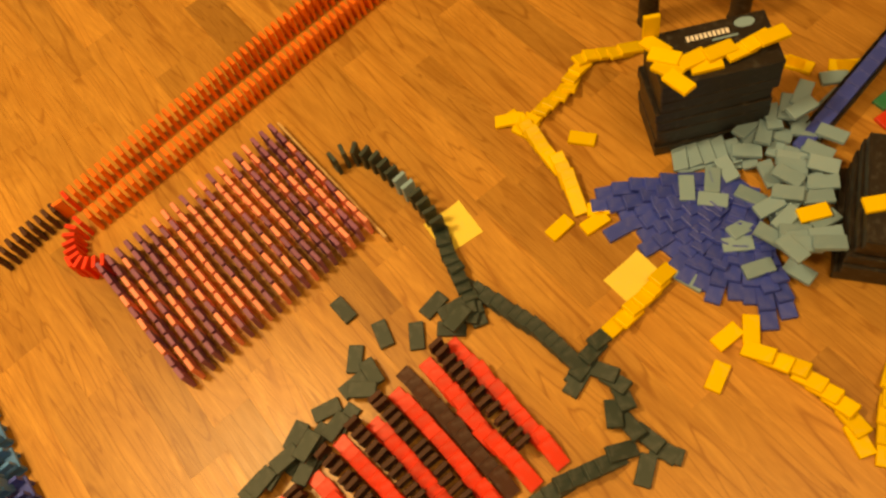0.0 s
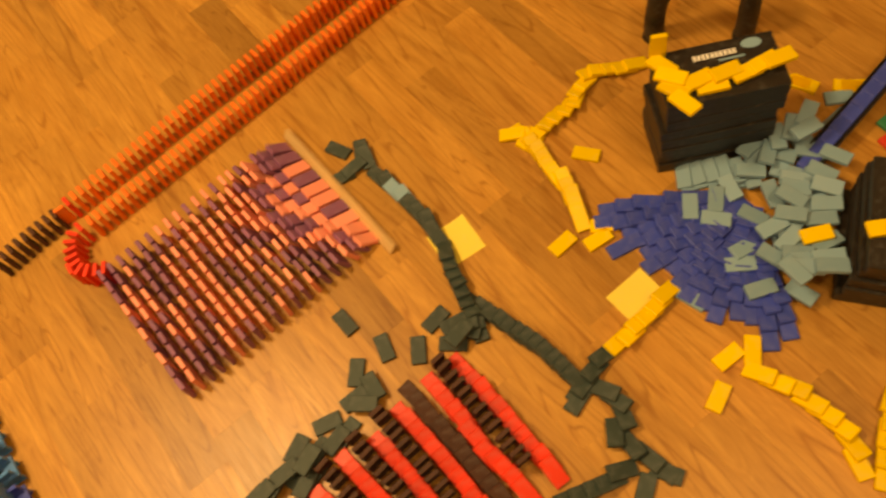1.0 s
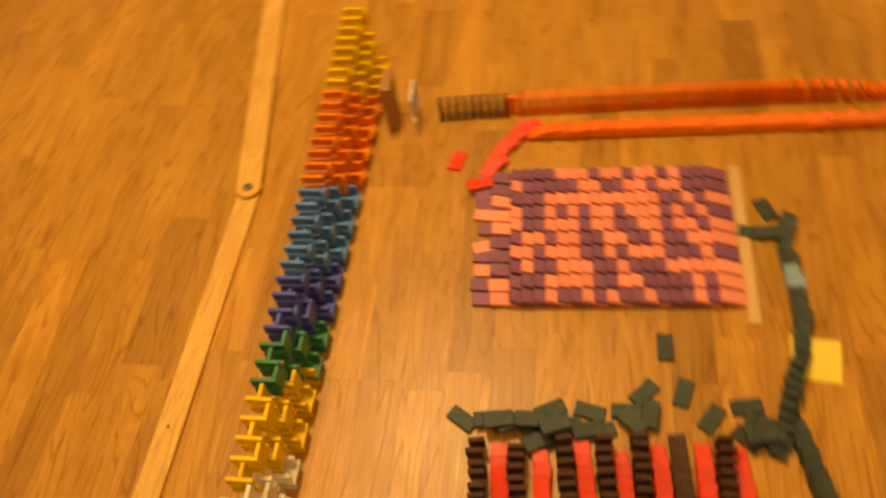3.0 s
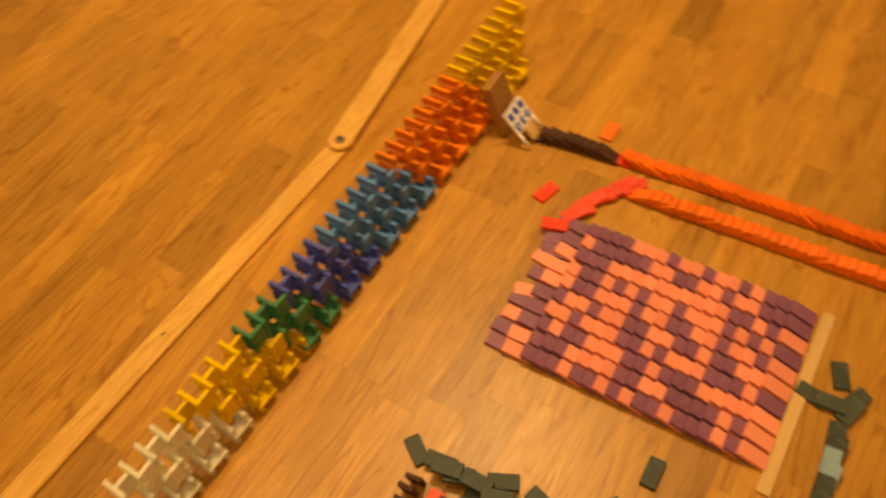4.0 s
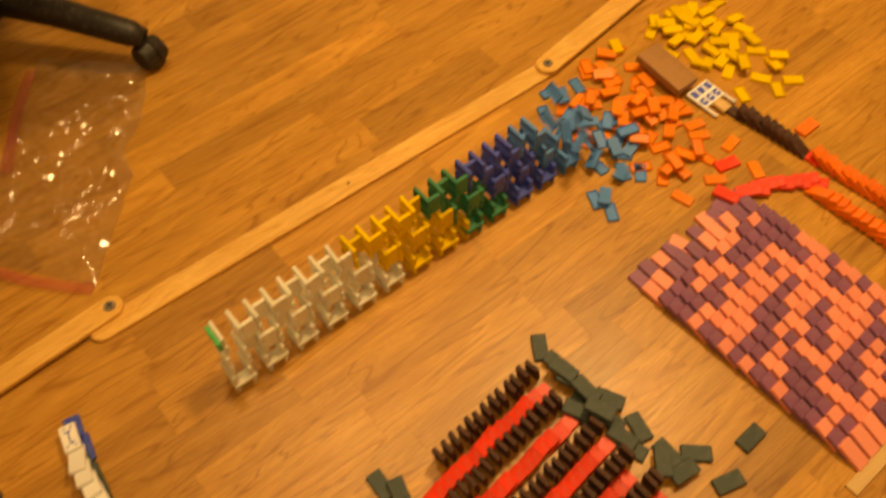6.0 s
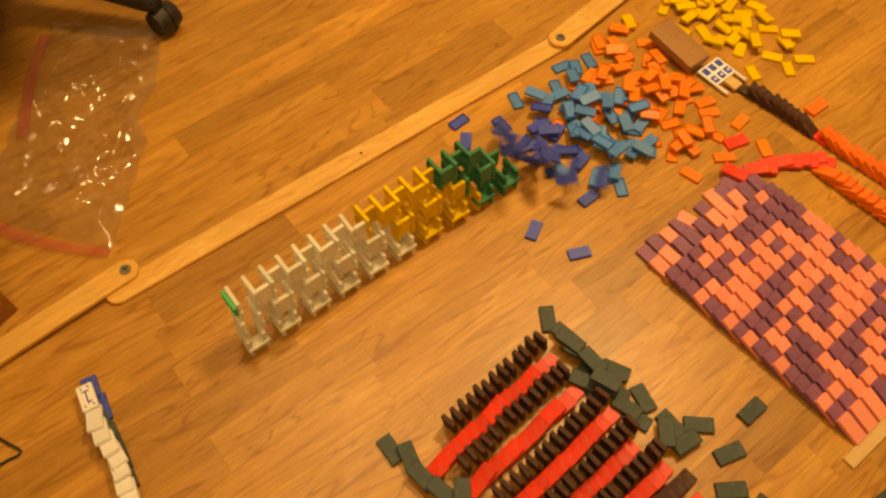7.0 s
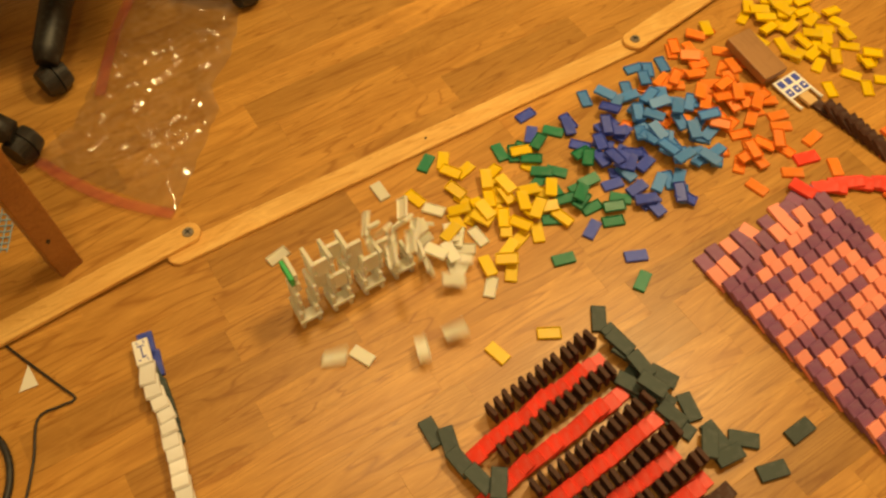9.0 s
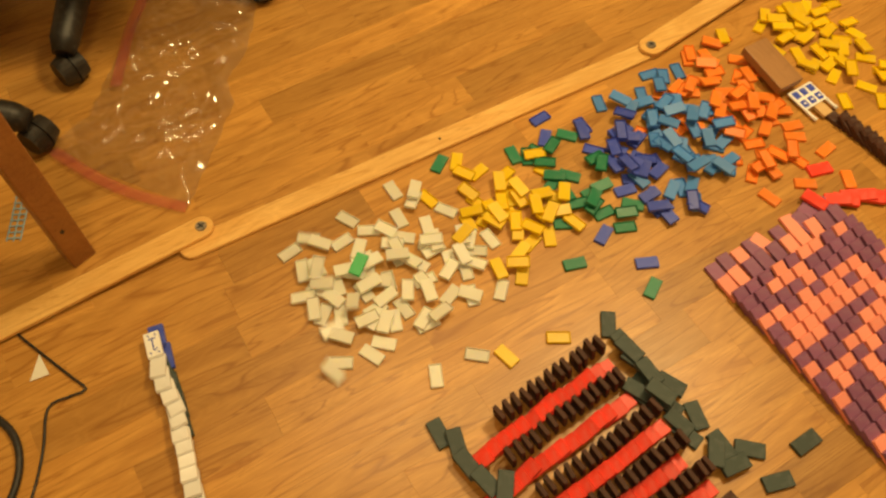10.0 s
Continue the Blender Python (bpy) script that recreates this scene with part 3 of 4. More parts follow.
# ---- toppled striped field ----
def make_stripes():
    """Red rows lie toppled, black rows between them still stand, one black row lies too."""
    rng = random.Random(31)
    rows = (
        ("red", (-0.014, 0.543), 0.262), ("tooth", (-0.036, 0.530), 0.250), ("red", (-0.066, 0.527), 0.264), ("lie", (-0.106, 0.532), 0.270),
        ("red", (-0.126, 0.503), 0.270), ("tooth", (-0.150, 0.483), 0.265), ("red", (-0.174, 0.473), 0.275), ("tooth", (-0.196, 0.452), 0.270),
        ("red", (-0.226, 0.449), 0.280), ("tooth", (-0.249, 0.425), 0.270), ("red", (-0.279, 0.410), 0.300), ("tooth", (-0.309, 0.386), 0.262),
        ("red", (-0.349, 0.401), 0.312), ("tooth", (-0.368, 0.366), 0.255),
    )
    for n, (kind, top, length) in enumerate(rows):
        veer = radians(22.5 + 0.45 * n)
        d = Vector((-math.sin(veer), math.cos(veer), 0))
        a = Vector((*top, 0))
        b = a - d * length
        if kind == "tooth":
            a, b = a + d * 0.016, b + d * 0.048
            bend = Vector((d.y, -d.x, 0)) * rng.gauss(0, 0.003)
            fallen_row([a.xy, (a.lerp(b, 0.5) + bend).xy, b.xy], "black", 0.0174, "of a half-toppled black stripe", "toppled black stripes", 140 + n, jitter=2.5, lean=9, end_flat=False)
        else:
            a = a - d * 0.044
            colour = "red" if kind == "red" else "black"
            bend = Vector((d.y, -d.x, 0)) * rng.gauss(0, 0.0018)
            fallen_row([b.xy, (a.lerp(b, 0.5) + bend).xy, a.xy], colour, 0.0195, "of a toppled stripe", f"toppled {colour} stripes", 40 + n, jitter=1.5)


make_stripes()

# ---- toppled dark green rows and loose pieces ----
GG = "dark green dominoes on the floor"
fallen_row([(0.039, 0.591), (0.034, 0.651), (0.026, 0.706), (0.029, 0.753)][::-1], "dark", 0.0185, "of a toppled row", GG, 50)
fallen_row([(0.054, 0.611), (0.088, 0.565), (0.125, 0.509), (0.153, 0.455), (0.170, 0.424)][::-1], "dark", 0.0185, "of a toppled row", GG, 51)
fallen_row([(0.159, 0.425), (0.199, 0.457), (0.234, 0.478)][::-1], "dark", 0.026, "of a toppled row", GG, 52)
fallen_row([(0.174, 0.435), (0.205, 0.401), (0.189, 0.371), (0.197, 0.337), (0.216, 0.300)], "dark", 0.026, "of a toppled row", GG, 53)
fallen_row([(0.197, 0.293), (0.152, 0.287), (0.103, 0.281), (0.055, 0.273)], "dark", 0.021, "of a toppled row", GG, 54)
heap_g = Heap()
LOOSE_GREEN = (
    (-0.303, 0.444, 40), (-0.280, 0.432, 40), (-0.172, 0.666, 114), (-0.119, 0.600, 96), (-0.066, 0.577, 78), (-0.024, 0.619, 31), (-0.174, 0.574, 70), (-0.187, 0.532, 22),
    (-0.152, 0.540, 105), (-0.173, 0.514, 160), (-0.239, 0.507, 8), (-0.294, 0.480, 50), (-0.261, 0.466, 40), (-0.211, 0.483, 40), (-0.291, 0.424, 50),
    (-0.416, 0.408, 168), (-0.376, 0.424, 32), (-0.340, 0.432, 45), (-0.314, 0.446, 25),
)
MORE_GREEN = (
    (-0.269, 0.096, 20), (-0.247, 0.120, 8), (-0.210, 0.131, 30), (-0.178, 0.154, 35), (-0.165, 0.180, 165), (0.003, 0.601, 10), (-0.008, 0.568, -20),
    (0.035, 0.584, 60), (0.018, 0.590, -5), (0.007, 0.574, 35), (0.234, 0.273, -40), (0.195, 0.259, 55), (0.159, 0.428, 30),
    (-0.358, 0.424, 36), (-0.230, 0.474, 38), (-0.275, 0.452, 44),
)
for x, y, turn in LOOSE_GREEN + MORE_GREEN:
    z = heap_g.rest(x, y, turn)
    heap_g.lay(x, y, turn, z)
    domino("dark", flat(x, y, turn, z, 0 if z == 0 else 4), "lying loose on the floor", GG)

# ---- yellow rows ----
YG = "yellow dominoes of the old rows"
fallen_row([(0.184, 0.925), (0.223, 0.912)], "yellow", 0.034, "of a toppled row", YG, 60)
fallen_row([(0.230, 0.891), (0.239, 0.859), (0.251, 0.811), (0.262, 0.768), (0.263, 0.724), (0.264, 0.686)][::-1], "yellow", 0.0185, "of a toppled row", YG, 61)
fallen_row([(0.492, 0.973), (0.441, 0.983), (0.405, 0.993), (0.369, 0.975), (0.329, 0.944), (0.282, 0.922), (0.243, 0.907)], "yellow", 0.0215, "of a toppled row", YG, 62, twist=15)
fallen_row([(0.363, 0.542), (0.299, 0.507), (0.244, 0.484)], "yellow", 0.0215, "lying over the note", YG, 63)
fallen_row([(0.402, 0.385), (0.426, 0.360), (0.445, 0.341), (0.463, 0.310), (0.479, 0.282), (0.490, 0.254), (0.489, 0.219)], "yellow", 0.026, "of a toppled row", YG, 64)
fallen_row([(0.594, 0.285), (0.555, 0.241), (0.522, 0.192)], "yellow", 0.026, "of a toppled row", YG, 65)
for x, y, turn in ((0.318, 0.829, -33), (0.219, 0.677, 25), (0.296, 0.685, -15), (0.277, 0.664, 15), (0.349, 0.353, 45), (0.389, 0.406, 20), (0.427, 0.404, 65), (0.720, 0.824, -50), (0.795, 0.786, -20)):
    domino("yellow", flat(x, y, turn), "lying loose on the floor", YG)

# ---- blue fan with the grey heap on it ----
FAN = Vector((0.558, 0.655, 0))


def make_fan():
    rng = random.Random(71)
    for k in range(15):
        f = k / 14
        a = radians(167 + f * 86)
        r = 0.232 - 0.045 * min(1.0, 3 * f) + 0.075 * max(0.0, f - 0.45) + 0.012 * math.sin(2.6 * k)
        out = FAN + Vector((math.cos(a), math.sin(a), 0)) * r
        a0 = a + 0.30 * (0.5 - f)
        inner = FAN + Vector((math.cos(a0), math.sin(a0), 0)) * (0.03, 0.07, 0.11)[k % 3]
        mid = inner.lerp(out, 0.5)
        fallen_row([inner.xy, mid.xy, out.xy], "blue", 0.0265, "of a toppled fan", "blue dominoes of the fan", 80 + k, jitter=4)
    domino("blue", flat(0.308, 0.636, 10), "lying loose beside the fan", "blue dominoes of the fan")
    heap = Heap()
    spine = smooth_line([(0.570, 0.690, 0), (0.620, 0.700, 0), (0.655, 0.690, 0), (0.640, 0.640, 0), (0.610, 0.600, 0), (0.575, 0.565, 0), (0.550, 0.515, 0), (0.552, 0.488, 0)], 0.0065)
    for p in spine:
        x, y = p.x + rng.gauss(0, 0.014), p.y + rng.gauss(-0.004, 0.014)
        turn = rng.choice((20, 60, 110, 155)) + rng.gauss(0, 18)
        z = max(0.010, heap.rest(x, y, turn))
        if z < 0.03:
            heap.lay(x, y, turn, z)
            domino("grey", flat(x, y, turn, z, rng.gauss(0, 5), rng.gauss(0, 5)), "thrown in a heap on the blue fan", "grey-green dominoes of the heap")
    row = ((0.454, 0.724, 73), (0.475, 0.722, 82), (0.497, 0.718, 82), (0.518, 0.716, 79), (0.536, 0.699, 76), (0.554, 0.681, 78), (0.512, 0.671, 91))
    upper = ((0.571, 0.726, 26), (0.589, 0.701, 53), (0.611, 0.720, 76), (0.637, 0.724, 56), (0.667, 0.734, 45), (0.649, 0.704, 12), (0.568, 0.636, 88), (0.523, 0.609, 129),
             (0.608, 0.643, 149), (0.599, 0.625, 146), (0.649, 0.636, 129), (0.684, 0.657, 128), (0.641, 0.607, 144))
    lower = ((0.628, 0.581, 158), (0.609, 0.560, 162), (0.485, 0.561, 14), (0.534, 0.573, 10), (0.512, 0.526, 127), (0.548, 0.544, 25), (0.546, 0.514, 157), (0.548, 0.498, 163),
             (0.598, 0.520, 9), (0.578, 0.488, 162), (0.540, 0.481, 158), (0.569, 0.468, 158), (0.516, 0.479, 108), (0.567, 0.581, 148), (0.582, 0.609, 126))
    loose = ((0.437, 0.661, 69), (0.481, 0.659, 63), (0.466, 0.625, 151), (0.467, 0.537, 165), (0.478, 0.488, 179), (0.378, 0.513, 125), (0.760, 0.775, 165), (0.735, 0.735, 25))
    for k, (x, y, turn) in enumerate(row):
        domino("grey", flat(x, y, turn, 0.004 + 0.0015 * k, 0, -17), "leaning in a toppled row by the cassettes", "grey-green dominoes of the heap")
        if k < 5:
            domino("grey", flat(x + 0.004, y - 0.006, turn + 3, 0.0), "under a toppled row by the cassettes", "grey-green dominoes of the heap")
    for x, y, turn in upper + lower:
        z = max(0.014, heap.rest(x, y, turn))
        heap.lay(x, y, turn, z)
        domino("grey", flat(x, y, turn, z, rng.gauss(0, 7), rng.gauss(0, 7)), "thrown in a heap on the blue fan", "grey-green dominoes of the heap")
    for x, y, turn in loose:
        domino("grey", flat(x, y, turn, 0.014 if 0.40 < x < 0.7 else 0.0), "lying beside the heap", "grey-green dominoes of the heap")
    z = heap.rest(0.586, 0.534, 174)
    domino("yellow", flat(0.586, 0.534, 174, z), "lying on the grey heap", YG)


make_fan()


# ---- notes, stick, slats ----
def make_note(x, y, turn):
    bm = box(bmesh.new(), 0.076, 0.076, 0.0009, Matrix.Translation((0, 0, 0.0007)))
    bmesh.ops.subdivide_edges(bm, edges=bm.edges[:], cuts=5, use_grid_fill=True)
    for v in bm.verts:
        v.co.z += 0.004 * max(0, v.co.x / 0.038) ** 3 * (0.5 + v.co.y / 0.076)
    ob = part("sticky_note", bm, m_note, m=pose(x, y, 0, 0, 0, turn))
    tagged(ob, "square pale yellow sticky note on the floor", "sticky note", "sticky notes")


make_note(0.049, 0.747, 15.9)
make_note(0.301, 0.542, 22.8)


def make_stick():
    """The stick stands on its edge along the field's first column, then falls outward."""
    stick = part("flat_stick", box(bmesh.new(), 0.345, 0.021, 0.005, bevel=0.0008), m_stick)
    tagged(stick, "pale flat wooden stick beside the picture field", "stick")
    foot = pose(-0.121, 0.928, 0, 0, 0, -67) @ pose(0, -0.0105, 0)
    stand, half, lie = (foot @ pose(0, 0, 0, turn) @ pose(0, 0.0105, 0.0026) for turn in (90, 50, 0))
    MOVES.append((stick, [(0.0, stand), (0.93, stand), (1.0, half), (1.07, lie), (10.0, lie)]))


make_stick()


def slat_mesh(length, width=0.043, thick=0.009):
    """A slat along x from 0, with round ends past its pivots."""
    bm = bmesh.new()
    ring = []
    for end, sign in ((length, 1), (0.0, -1)):
        for k in range(11):
            a = radians(-90 + 18 * k)
            ring.append((end + sign * math.cos(a) * width / 2, sign * math.sin(a) * width / 2))
    low = [bm.verts.new((x, y, 0)) for x, y in ring]
    bm.faces.new(low[::-1])
    made = bmesh.ops.extrude_face_region(bm, geom=bm.faces[:])
    bmesh.ops.translate(bm, verts=[g for g in made["geom"] if isinstance(g, bmesh.types.BMVert)], vec=(0, 0, thick))
    bmesh.ops.recalc_face_normals(bm, faces=bm.faces[:])
    rim = [e for e in bm.edges if abs(e.verts[0].co.z - e.verts[1].co.z) < 1e-6]
    bmesh.ops.bevel(bm, geom=rim, offset=0.0012, segments=2, affect="EDGES")
    return bm


def make_slats():
    rule = tagged(new("folding_slats"), "long jointed pine slats unfolded across the floor", "wooden slats")
    joints = ((-0.396, -0.938), (-0.703, -0.272), (-1.027, 0.655), (-1.490, 1.450), (-1.500, 1.80))
    ends = ((joints[0], joints[1]), ((-0.668, -0.290), (-1.030, 0.665)), (joints[2], joints[3]), (joints[3], joints[4]))
    for k, (a, b) in enumerate(ends):
        a, b = Vector((*a, 0)), Vector((*b, 0))
        d = b - a
        yaw = math.degrees(math.atan2(d.y, d.x))
        za, zb = ((0.0, 0.0096), (0.0001, 0.0001), (0.0096, 0.0), (0.0097, 0.0))[k]
        rise = -math.degrees(math.atan2(zb - za, d.length))
        part("slat", slat_mesh(d.length, 0.050 if k == 2 else 0.044), m_pine, rule, m=pose(a.x, a.y, za, 0, 0, yaw) @ pose(0, 0, 0, 0, rise))
    for k in (1, 2, 3):
        x, y = joints[k]
        bm = bmesh.new()
        bmesh.ops.create_cone(bm, cap_ends=True, segments=20, radius1=0.0108, radius2=0.009, depth=0.003, matrix=pose(0, 0, 0.0015))
        screw = part("screw", bm, m_steel, rule, "steel pivot screw", m=pose(x, y, 0.0186))
        part("slot", box(bmesh.new(), 0.014, 0.0022, 0.001, Matrix.Translation((0, 0, 0.003))), m_blackplastic, screw, m=pose(0, 0, 0, 0, 0, 40))
        part("slot", box(bmesh.new(), 0.014, 0.0022, 0.001, Matrix.Translation((0, 0, 0.003))), m_blackplastic, screw, m=pose(0, 0, 0.0001, 0, 0, 130))
    bm = bmesh.new()
    bmesh.ops.create_cone(bm, cap_ends=True, segments=12, radius1=0.0028, radius2=0.0028, depth=0.0008)
    part("hole", bm, m_blackplastic, rule, "small dark hole", m=pose(-0.849, 0.182, 0.0094))


make_slats()


# ---- tape stacks ----
def tape(parent, m):
    """A black cassette: shell with a step along its front and a sunk label field on top."""
    bm = box(bmesh.new(), 0.188, 0.104, 0.0245, bevel=0.0016)
    shell = part("cassette", bm, m_blackplastic, parent, m=m)
    return shell


def make_tapes():
    rng = random.Random(91)
    st = tagged(new("cassette_stack"), "stack of black video cassettes with yellow dominoes on it", "cassettes")
    st.matrix_basis = pose(0.518, 0.787, 0, 0, 0, -7.5)
    for k in range(8):
        tape(st, pose(rng.gauss(0, 0.002), rng.gauss(0, 0.002), 0.0125 + 0.025 * k, 0, 0, rng.gauss(0, 1)))
    bm = bmesh.new()
    for k in range(10):
        box(bm, 0.0046, 0.010, 0.0006, Matrix.Translation((-0.032 + 0.0068 * k, 0.022, 0.2003)))
    part("title_bars", bm, PAINT["white"], st, "white title printed on the top cassette")
    part("subtitle_bar", box(bmesh.new(), 0.040, 0.004, 0.0006, Matrix.Translation((0.022, 0.010, 0.2003))), PAINT["grey"], st)
    bm = bmesh.new()
    bmesh.ops.create_cone(bm, cap_ends=True, segments=18, radius1=0.016, radius2=0.016, depth=0.0006, matrix=pose(0.058, 0.030, 0.2003) @ Matrix.Diagonal((1, 0.6, 1, 1)))
    part("pale_patch", bm, PAINT["grey"], st, "pale printed patch")
    top = st.matrix_basis
    for x, y, turn, z in ((0.438, 0.818, 115, 0), (0.440, 0.790, 138, 0.007), (0.436, 0.768, 122, 0.003), (0.440, 0.738, 112, 0.006),
                          (0.476, 0.770, 9, 0.004), (0.492, 0.755, 170, 0), (0.518, 0.766, 5, 0.007), (0.546, 0.757, 8, 0.003), (0.576, 0.761, 13, 0.006), (0.598, 0.758, 5, 0.010)):
        domino("yellow", flat(x, y, turn, 0.200 + z, 4), "on the cassette stack", YG)
    domino("yellow", upright(0.440, 0.842, 78, 0, 0.200), "standing on the cassette stack", YG)
    domino("yellow", flat(0.710, 0.832, 140), "lying loose behind the heap", YG)
    domino("yellow", flat(0.784, 0.790, 150), "lying loose by the track", YG)
    st2 = tagged(new("cassette_stack"), "low stack of black video cassettes beside the grey heap", "cassettes")
    st2.matrix_basis = pose(0.672, 0.496, 0, 0, 0, 58.8)
    for k in range(5):
        tape(st2, pose(rng.gauss(0, 0.003), rng.gauss(0, 0.003) - 0.004 * k, 0.0125 + 0.025 * k, 0, 0, rng.gauss(0, 1)))
    domino("yellow", st2.matrix_basis @ flat(-0.03, 0.02, -70, 0.125), "lying on the low cassette stack", YG)


make_tapes()


def make_ramp():
    r = tagged(new("domino_ramp"), "narrow black track with a toppled blue row on it", "track")
    r.matrix_basis = pose(0.640, 0.663, 0.020, 0, 0, 29) @ pose(0, 0, 0, 0, -6)
    part("bed", box(bmesh.new(), 0.46, 0.034, 0.003, Matrix.Translation((0.23, 0, 0)), 0.0006), m_blackplastic, r)
    for y in (-0.018, 0.018):
        part("side_rail", box(bmesh.new(), 0.46, 0.002, 0.010, Matrix.Translation((0.23, y, 0.0035)), 0.0005), m_blackplastic, r)
    for k in range(15):
        x = 0.012 + 0.029 * k
        domino("blue", r.matrix_basis @ pose(x, 0, 0.0066, 0, 0, 0) @ pose(0, 0, 0, 0, 4), "lying on the black track", "blue dominoes of the track")
    part("support", box(bmesh.new(), 0.05, 0.034, 0.05, Matrix.Translation((0.42, 0, -0.027)), 0.001), m_blackplastic, r)


make_ramp()
for x, y, turn, col, z in ((0.816, 0.702, 20, "green", 0), (0.801, 0.668, 15, "red", 0), (0.829, 0.685, 70, "yellow", 0.008)):
    domino(col, flat(x, y, turn, z), "lying loose by the track", "loose dominoes by the track")

# ---- white row at the edge ----
def make_white_row():
    line = [(-0.211, -0.276), (-0.269, -0.290), (-0.318, -0.300), (-0.372, -0.314), (-0.427, -0.334), (-0.461, -0.342)]
    fallen_row(line[::-1], "white", 0.0225, "of a toppled row", "white dominoes of the edge row", 95, jitter=2.2, z=0.008, lean=70)
    fallen_row([(x + 0.003, y + 0.005) for x, y in line[2:5]], "dark", 0.034, "under the white row", "dominoes under the white row", 96, lean=88)
    domino("blue", flat(-0.498, -0.346, 12, 0.0), "at the end of the white row", "dominoes under the white row")
    domino("blue", flat(-0.462, -0.333, 12, 0.0), "at the end of the white row", "dominoes under the white row")
    end = domino("white", flat(-0.479, -0.348, 14, 0.016, -6), "with a drawn sign at the row's end", "white dominoes of the edge row")
    ink = PAINT["blue"]
    bm = bmesh.new()
    box(bm, 0.022, 0.0022, 0.0005, Matrix.Translation((0.001, 0, 0)))
    box(bm, 0.0022, 0.012, 0.0005, Matrix.Translation((-0.010, 0, 0)))
    box(bm, 0.0022, 0.007, 0.0005, pose(0.012, 0.003, 0, 0, 0, 35))
    for x, y in ((-0.017, 0.006), (-0.017, -0.005), (0.018, 0.007), (0.017, -0.006)):
        box(bm, 0.005, 0.0018, 0.0005, pose(x, y, 0, 0, 0, 30))
    part("ink_sign", bm, ink, end, "blue ink strokes", m=pose(0, 0, TH / 2 + 0.0003))


make_white_row()


def make_lane_turn():
    bar = part("turn_stick", box(bmesh.new(), 0.085, 0.007, 0.012, bevel=0.001), m_stick, m=pose(0.288, 1.478, 0.0061, 0, 0, -66))
    tagged(bar, "short pale stick across the end of the lanes", "stick")
    domino("yellow", flat(0.276, 1.457, -30), "at the turn of the lanes", "loose dominoes at the lane turn")


make_lane_turn()


def make_brick_box():
    """A toy wall block: pale and brown brick faces in relief."""
    brick_box = tagged(new("toy_brick_block"), "toy block with pale and brown brick relief on its sides", "toy block")
    brick_box.matrix_basis = pose(0.464, 1.500, 0, 0, 0, 21)
    m_pale = plastic("pale_brick", (0.52, 0.42, 0.27), rough=0.7)
    m_brown = plastic("brown_brick", (0.20, 0.060, 0.035), rough=0.7)
    part("core", box(bmesh.new(), 0.20, 0.056, 0.30, Matrix.Translation((0.102, 0.030, 0.15)), 0.002), m_pale, brick_box)
    shapes = [mesh_of(box(bmesh.new(), 0.004, 0.025, 0.0135, bevel=0.0008), "brick", m_pale), mesh_of(box(bmesh.new(), 0.036, 0.004, 0.0135, bevel=0.0008), "brick", m_brown), mesh_of(box(bmesh.new(), 0.036, 0.004, 0.0135, bevel=0.0008), "brick", m_pale)]
    rng = random.Random(3)
    for r in range(19):
        for k in range(2):
            ob = new("brick", shapes[0])
            ob.parent, ob.matrix_basis = brick_box, pose(0.001, 0.016 + 0.0275 * k + (0.004 if r % 2 else -0.002), 0.009 + 0.0152 * r)
        for k in range(5):
            inner = 0 < k < 4 and rng.random() < 0.85
            ob = new("brick", shapes[1 if inner else 2])
            ob.parent, ob.matrix_basis = brick_box, pose(0.024 + 0.0385 * k + (0.004 if r % 2 else -0.003), 0.001, 0.009 + 0.0152 * r)


make_brick_box()
sheet = part("paper_sheet", box(bmesh.new(), 0.075, 0.074, 0.0008, bevel=0.0002), m_paper, m=pose(0.458, 1.678, 0.0006, 0, 0, 8))
tagged(sheet, "small white paper sheet on the floor", "paper")


def make_arch():
    pts = [(0.528, 1.030, 0.002), (0.524, 1.026, 0.060), (0.530, 1.024, 0.115), (0.555, 1.016, 0.155), (0.600, 1.000, 0.170), (0.645, 0.985, 0.160), (0.672, 0.972, 0.120), (0.676, 0.968, 0.060), (0.676, 0.966, 0.002)]
    arch = tagged(new("black_arch"), "thick black plastic arch behind the cassette stack", "arch")
    part("bow", tube(smooth_line(pts, 0.01), 0.019, 12), m_blackplastic, arch)
    for x, y in ((0.528, 1.030), (0.676, 0.966)):
        bm = bmesh.new()
        bmesh.ops.create_cone(bm, cap_ends=True, segments=20, radius1=0.022, radius2=0.020, depth=0.008, matrix=pose(0, 0, 0.004))
        part("foot_ring", bm, m_blackplastic, arch, m=pose(x, y, 0))


make_arch()


